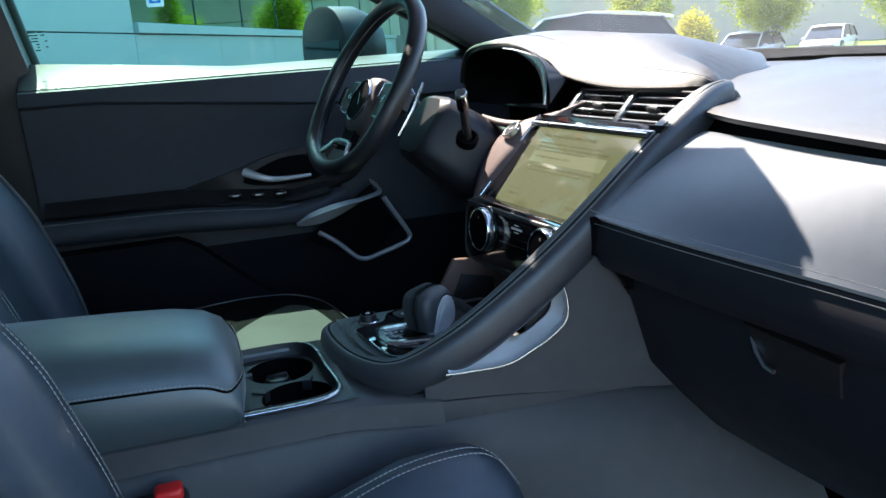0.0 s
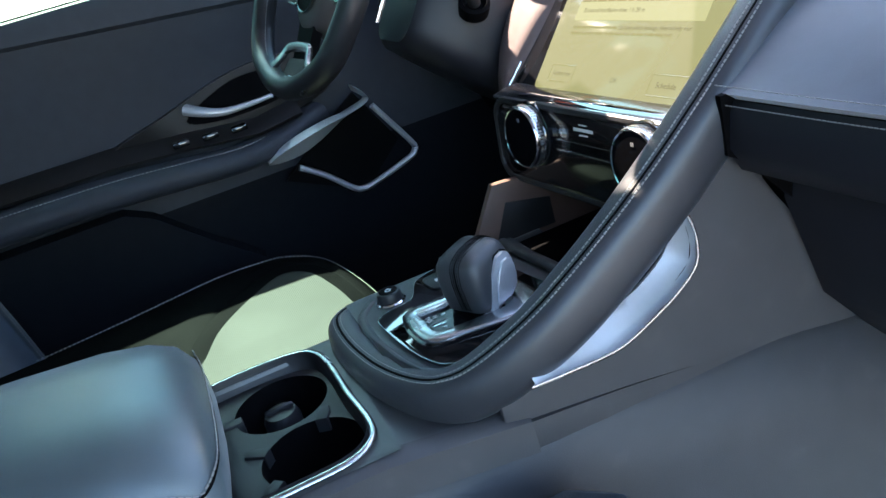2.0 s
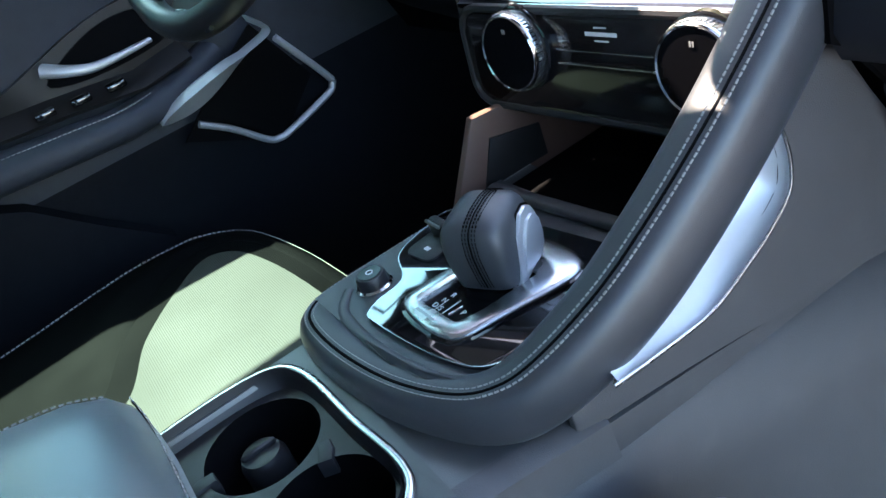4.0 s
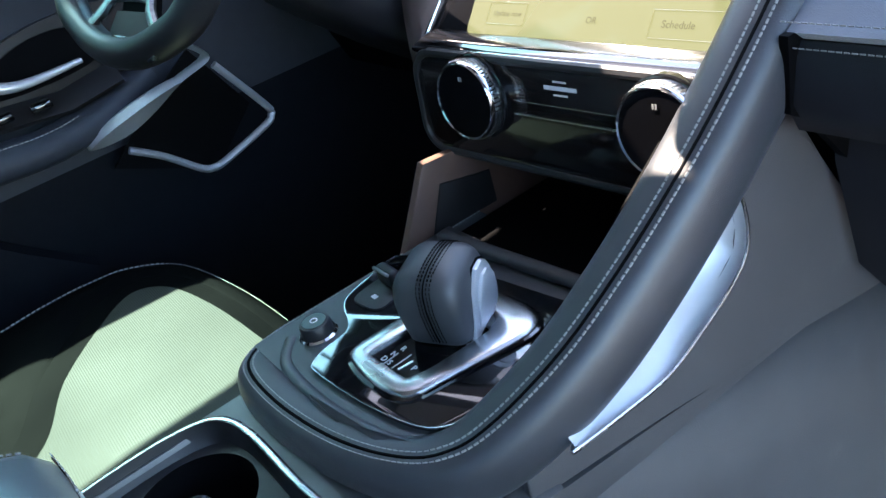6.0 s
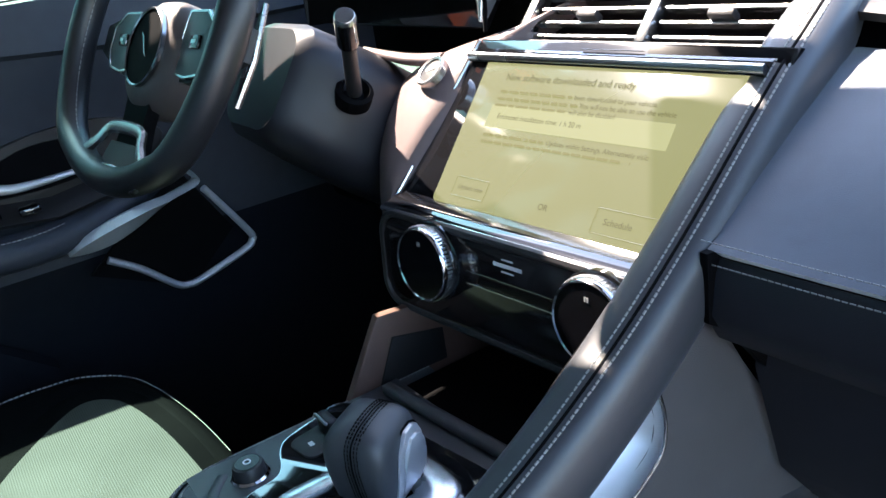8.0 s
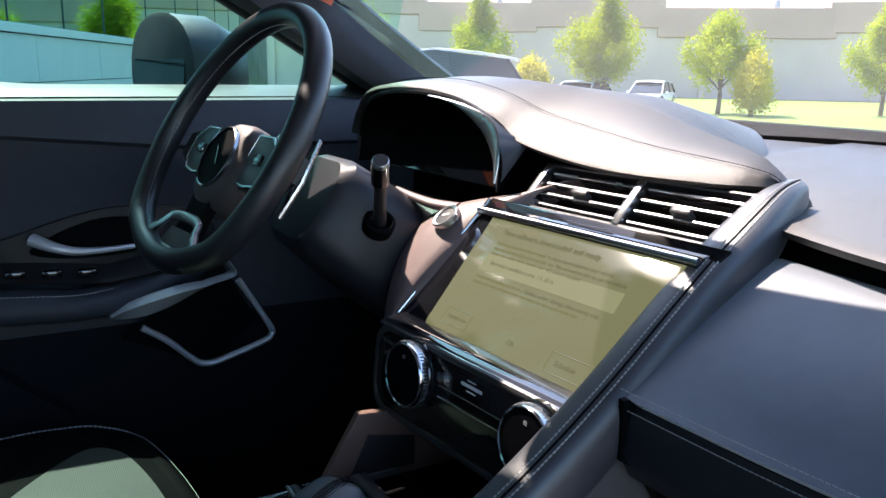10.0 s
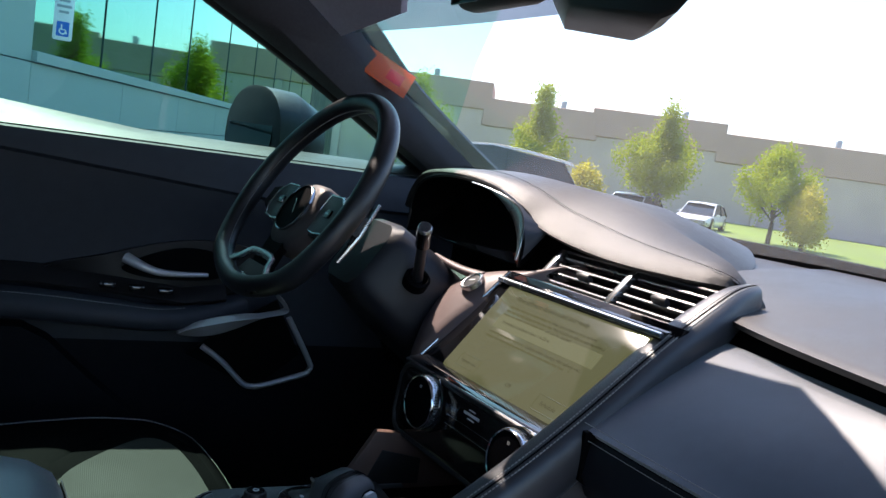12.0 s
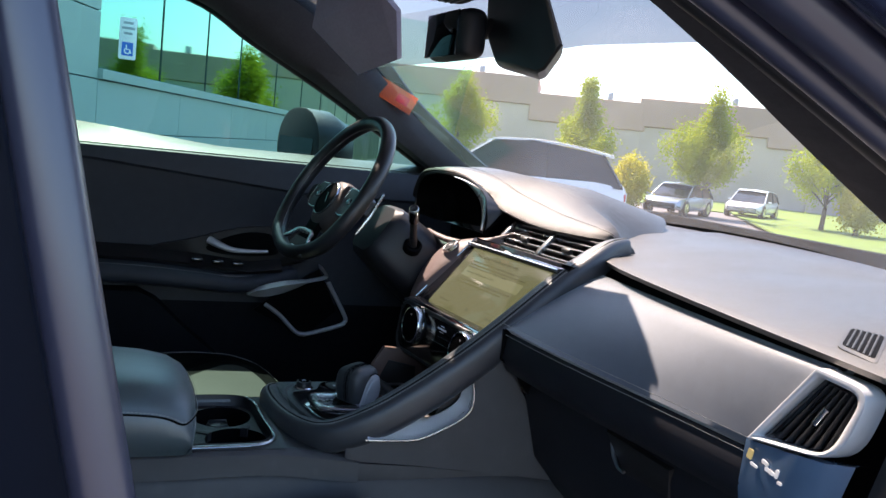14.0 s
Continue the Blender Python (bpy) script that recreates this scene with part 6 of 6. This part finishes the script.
def leaf_mat(name, color):
    m = mat(name, color, 0.7, var=0.35, scale=2, spec=0.08)
    nt = m.node_tree
    thin, both = nt.nodes.new("ShaderNodeBsdfTranslucent"), nt.nodes.new("ShaderNodeMixShader")
    thin.inputs[0].default_value, both.inputs[0].default_value = (color[0] * 1.1, color[1] * 1.15, color[2], 1), 0.45
    nt.links.new(nt.nodes["Principled BSDF"].outputs[0], both.inputs[1]), nt.links.new(thin.outputs[0], both.inputs[2])
    nt.links.new(both.outputs[0], nt.nodes["Material Output"].inputs[0])
    return m


LEAVES = leaf_mat("spring_leaves", (0.30, 0.35, 0.020))
LEAVES_YELLOW = leaf_mat("yellow_leaves", (0.46, 0.42, 0.05))

def fall(dist):
    """The car park falls away gently."""
    return -0.6 * min(1.0, max(0.0, (dist - 9.0) / 22.0))


ground = part("ground", loft([[Vector((d * math.sin(radians(a)), d * math.cos(radians(a)), fall(d))) for a in range(0, 360, 15)] for d in (0.01, 9, 15, 22, 31, 120, 900)], close_u=True), ASPHALT)
tagged(ground, "grey asphalt car park reaching far out", "ground", kind="structure")


def polar(az, dist, z=None):
    """A place by bearing (degrees from ahead, to the right) and distance."""
    a = radians(az)
    return Vector((1.1 + dist * math.sin(a), -0.5 + dist * math.cos(a), fall(dist) if z is None else z))


lawn = part("lawn", thick(loft([[polar(az, d, fall(d) + 0.06) for az, d in ((az, (43 if az < -44 else 24) * (1 - k) + 60 * k) for az in range(-100, 41, 4))] for k in (0, 0.2, 0.45, 1)]), 0.06), GRASS)
tagged(lawn, "mown green lawn strip before the far building", "lawn", kind="structure")

# office building beside the car
FU = Vector((-0.923, 0.385, 0)).normalized()
FN = Vector((0.385, 0.923, 0)).normalized()
F0 = Vector((-10.0, -0.75, 0.0))
office = thing("office_building", F0, "pale panel office building with teal ribbon windows", "building")


def facade(u0, u1, z0, z1, depth, material, name, out=0.0, label=""):
    m = axes(F0 + FU * ((u0 + u1) / 2) + FN * (out - depth / 2) + Vector((0, 0, (z0 + z1) / 2)), FU, (0, 0, 1))
    return part(name, box((u1 - u0 - 0.012, z1 - z0 - 0.012, depth), (0, 0, 0), 0.006, 1, m), material, office, label)


facade(-14, 40, 0, 9, 0.3, MULLION, "wall_backing", -0.12)
W0 = 0.02
SILLZ = 1.66
us = [-12.5, -9.3, -6.2, -3.1, W0, 3.1, 6.2, 9.3, 12.4, 15.5, 18.6, 21.7, 24.8]
for i in range(len(us) - 1):
    facade(us[i], us[i + 1], 0.1, 0.85, 0.16, PANEL, "wall_panel", 0.0)
    facade(us[i], us[i + 1], 0.85, SILLZ - 0.14, 0.16, PANEL, "wall_panel", 0.0)
    facade(us[i], us[i + 1], 4.2, 7.5, 0.16, PANEL, "wall_panel", 0.0)
    if us[i] < W0 - 0.1:
        for z0, z1 in ((SILLZ - 0.14, 2.35), (2.35, 4.2)):
            facade(us[i], us[i + 1], z0, z1, 0.16, PANEL, "wall_panel", 0.0)
facade(W0, us[-1], SILLZ - 0.14, SILLZ, 0.22, PANEL, "window_ledge", 0.06)
k = 0
u = W0 + 0.02
while u < us[-1] - 1:
    w = 2.25 if u < 5 else 3.4
    facade(u, u + w, SILLZ, 4.2, 0.05, WINDOW_WALL, "window_pane", -0.06)
    facade(u + w - 0.015, u + w + 0.015, SILLZ, 4.2, 0.05, MULLION, "mullion", -0.045)
    u += w

# accessible parking sign
POLE_AT = Vector((-7.56, -0.44, 0))
sign = thing("parking_sign", POLE_AT, "accessible parking sign with blue symbol on a grey pole", "road sign")
part("pole", sweep([POLE_AT, POLE_AT + Vector((0, 0, 2.1))], 0.03, seg=12), POLE, sign)
to_car = Vector((0.99, 0.0, 0)).normalized()
SM = axes(POLE_AT + to_car * 0.035 + Vector((0, 0, 1.86)), Vector((0.0, 1, 0)), (0, 0, 1))
part("sign_plate", prism(rounded(0.16, 0.40, 0.02), 0.006, SM, 0.002), SIGN_WHITE, sign, "white sign plate")
part("symbol_field", prism(rounded(0.105, 0.13, 0.01, cy=-0.10), 0.003, SM @ pose(0, 0, 0.007)), SIGN_BLUE, sign, "blue symbol field")
wheelchair = sweep([(0.0 + 0.026 * math.cos(a), -0.118 + 0.026 * math.sin(a), 0.012) for a in [radians(120 + 22 * i) for i in range(13)]], 0.006, 0.003, seg=6)
sweep([(-0.012, -0.06, 0.012), (-0.006, -0.105, 0.012), (0.02, -0.105, 0.012), (0.034, -0.14, 0.012)], 0.006, 0.003, seg=6, bm=wheelchair)
bmesh.ops.transform(wheelchair, matrix=SM, verts=wheelchair.verts)
part("symbol", wheelchair, SIGN_WHITE, sign, "white wheelchair symbol")
bars = None
for i, w in enumerate((0.09, 0.12, 0.08)):
    bars = box((w, 0.022, 0.002), (0, 0.15 - 0.05 * i, 0.008), 0, 1, SM, bars)
part("print_bars", bars, POLE, sign)

# long tan building far ahead
far = thing("far_building", polar(-50, 62), "long tan stucco building with a stepped flat roofline", "building")
edges = [(-112, 66, 5.6), (-88, 64, 6.4), (-75, 62, 7.5), (-62.2, 60, 6.4), (-54.7, 60, 6.75), (-46.3, 60, 6.1), (-36, 62, 6.5), (-20, 66, 5.8), (5, 72, 6.4), (30, 80, 6.0)]
for (a0, d0, h0), (a1, d1, h1) in zip(edges, edges[1:]):
    p, q = polar(a0, d0), polar(a1, d1)
    m = axes((p + q) / 2, q - p, (0, 0, 1))
    ln = (q - p).length
    part("wall", box((ln + 0.3, h0 - 2.0, 8.0), (0, (h0 - 2.0) / 2, -4.0), 0.05, 1, m), STUCCO, far)
    part("parapet", box((ln + 0.5, 2.0, 8.3), (0, h0 - 1.0, -4.0), 0.05, 1, m), STUCCO_DARK, far, "brown parapet band")
    for j in range(int(ln / 6)):
        part("pilaster", box((0.5, h0 - 2.0, 0.25), (-ln / 2 + 3 + 6 * j, (h0 - 2.0) / 2, 0.10), 0.04, 1, m), STUCCO, far)
    part("roof_vent", box((0.4, 0.7, 0.4), (ln * 0.2, h0 + 0.3, -1.5), 0.08, 1, m), POLE, far)


def make_tree(place, height, width, material, label, seed):
    rng = random.Random(seed)
    t = thing("tree", place, label, "tree", group="car park trees")
    p = Vector(place)
    trunk = sweep(spline([p, p + Vector((0.05, 0, height * 0.3)), p + Vector((-0.03, 0.04, height * 0.6)), p + Vector((0, 0, height * 0.9))], 5), lambda s: 0.11 * (1 - 0.8 * s), seg=8)
    leaves = bmesh.new()
    tips = []
    for i in range(26):
        z = height * rng.uniform(0.22, 0.84)
        a = rng.uniform(0, 6.28)
        r = width / 2 * (1.12 - 0.95 * max(0.0, (z / height - 0.34) / 0.52)) * rng.uniform(0.35, 1.0)
        e = p + Vector((r * math.cos(a), r * math.sin(a), z + r * 0.8))
        sweep(spline([p + Vector((0, 0, z - 0.15)), (p + Vector((0, 0, z)) + e) / 2 + Vector((0, 0, -0.05)), e], 3), lambda s: 0.03 * (1 - 0.8 * s), seg=5, bm=trunk)
        tips += [e, (e * 0.6 + (p + Vector((0, 0, z))) * 0.4)]
    tips += [p + Vector((rng.gauss(0, 0.12), rng.gauss(0, 0.12), height * rng.uniform(0.78, 1.06))) for i in range(8)]
    verts, faces = [], []
    for e in tips:
        for j in range(260):
            c = e + Vector((rng.gauss(0, 0.20), rng.gauss(0, 0.20), rng.gauss(0, 0.30)))
            d = Vector((rng.gauss(0, 1), rng.gauss(0, 1), rng.gauss(0, 1))).normalized()
            s = d.orthogonal().normalized() * rng.uniform(0.026, 0.045)
            d = d * rng.uniform(0.04, 0.07)
            k = len(verts)
            verts += [c - d, c + s, c + d, c - s]
            faces.append((k, k + 1, k + 2, k + 3))
    part("trunk", trunk, BARK, t)
    me = bpy.data.meshes.new("crown")
    me.from_pydata(verts, [], faces)
    me.materials.append(material)
    ob = new("crown", me)
    ob.parent, ob.matrix_parent_inverse = t, Matrix.Translation(-p)
    return t


for k, (az, d, h, w) in enumerate(((-67.2, 36, 4.6, 3.4), (-58.4, 38, 4.9, 2.9), (-50.0, 37, 4.6, 3.8), (-42.5, 37, 3.9, 3.6), (-33, 40, 4.6, 3.4), (-84, 46, 4.4, 3.0))):
    make_tree(polar(az, d), h, w, LEAVES, "young leafy tree on the lawn before the tan building", 10 + k)
make_tree(polar(-55.0, 34), 1.7, 1.3, LEAVES_YELLOW, "low yellow-green bush at the car park edge", 40)
make_tree(polar(-40.5, 36), 2.0, 1.5, LEAVES_YELLOW, "low yellow-green bush at the car park edge", 41)


def make_vehicle(place, yaw, length, height, width, paint, label, name="parked_car"):
    """A parked vehicle, its nose along +x before turning by yaw."""
    p = Vector(place)
    root = thing(name, p, label, "car", group="parked cars")
    m = Matrix.Translation(p) @ pose(0, 0, 0, 0, 0, yaw)
    L, H, W = length, height, width
    st = [(-0.50, 0.30, 0.50, 0.80), (-0.485, 0.22, 0.57, 0.92), (-0.36, 0.18, 0.60, 1.0), (0.0, 0.16, 0.58, 1.0), (0.22, 0.16, 0.57, 1.0), (0.42, 0.18, 0.50, 0.95), (0.49, 0.24, 0.40, 0.82), (0.50, 0.30, 0.36, 0.75)]
    rows = []
    for x, z0, z1, w in st:
        y = W / 2 * w
        rows.append([m @ Vector((x * L, sy, sz)) for sy, sz in ((-y * 0.9, z0 * H), (-y, (z0 + 0.08) * H), (-y, (z1 - 0.12) * H), (-y * 0.92, z1 * H), (y * 0.92, z1 * H), (y, (z1 - 0.12) * H), (y, (z0 + 0.08) * H), (y * 0.9, z0 * H))])
    part("body", loft(rows, close_u=True, caps=True), paint, root)
    cabin = [(-0.48, 0.56, 0.88), (-0.38, 0.90, 0.76), (-0.10, 0.985, 0.76), (0.06, 0.96, 0.75), (0.27, 0.57, 0.88)]
    rows = [[m @ Vector((x * L, -W / 2 * 0.9, 0.55 * H)), m @ Vector((x * L, -W / 2 * w, h * H)), m @ Vector((x * L, W / 2 * w, h * H)), m @ Vector((x * L, W / 2 * 0.9, 0.55 * H))] for x, h, w in cabin]
    part("window", loft(rows, close_u=True, caps=True), CAR_GLASS, root, "dark car windows")
    part("roof", thick(loft([[m @ Vector((x * L, -W / 2 * 0.76, z * H + 0.012)), m @ Vector((x * L, 0, z * H + 0.045)), m @ Vector((x * L, W / 2 * 0.76, z * H + 0.012))] for x, z in ((-0.43, 0.885), (-0.38, 0.915), (-0.25, 0.965), (-0.1, 0.99), (0.07, 0.965), (0.10, 0.93))]), 0.03), paint, root)
    for sy in (-1, 1):
        for x0, z0, x1, wide in ((-0.385, 0.90, -0.475, 0.030), (-0.16, 0.965, -0.17, 0.016), (0.08, 0.94, 0.268, 0.028)):
            part("pillar", sweep([m @ Vector((x0 * L, sy * W / 2 * 0.77, z0 * H)), m @ Vector((x1 * L, sy * W / 2 * 0.905, 0.57 * H))], wide, 0.02, seg=6), paint if x0 > 0 else CAR_GLASS, root)
        for x in (-0.31, 0.32):
            wm = m @ pose(x * L, sy * (W / 2 - 0.10), 0.33, 90)
            tyre = part("wheel", lathe([(0.2, -0.11), (0.32, -0.11), (0.34, -0.08), (0.34, 0.08), (0.32, 0.11), (0.2, 0.11)], wm, 20), TYRE, root)
            part("rim", lathe([(0.21, -0.112), (0.20, -0.10), (0.05, -0.115), (0.05, 0.115), (0.20, 0.10), (0.21, 0.112)], wm, 16), SATIN, tyre)
        part("tail_lamp", box((0.05, 0.22, 0.14), (-0.49 * L, sy * W * 0.38, 0.46 * H), 0.02, 2, m), TAIL, root)
        part("mirror", box((0.12, 0.16, 0.11), (0.17 * L, sy * (W / 2 + 0.06), 0.60 * H), 0.03, 2, m), paint, root)
    return root


make_vehicle(polar(-63.0, 16.0), 236, 4.5, 1.68, 1.9, CAR_WHITE, "white sport utility vehicle parked across the lane", "parked_suv")
make_vehicle(polar(-51.5, 36), 300, 4.0, 1.35, 1.75, CAR_SILVER, "silver blue hatchback parked by the lawn")
make_vehicle(polar(-46.8, 42), 304, 4.2, 1.35, 1.75, CAR_WHITE, "white saloon parked by the lawn")
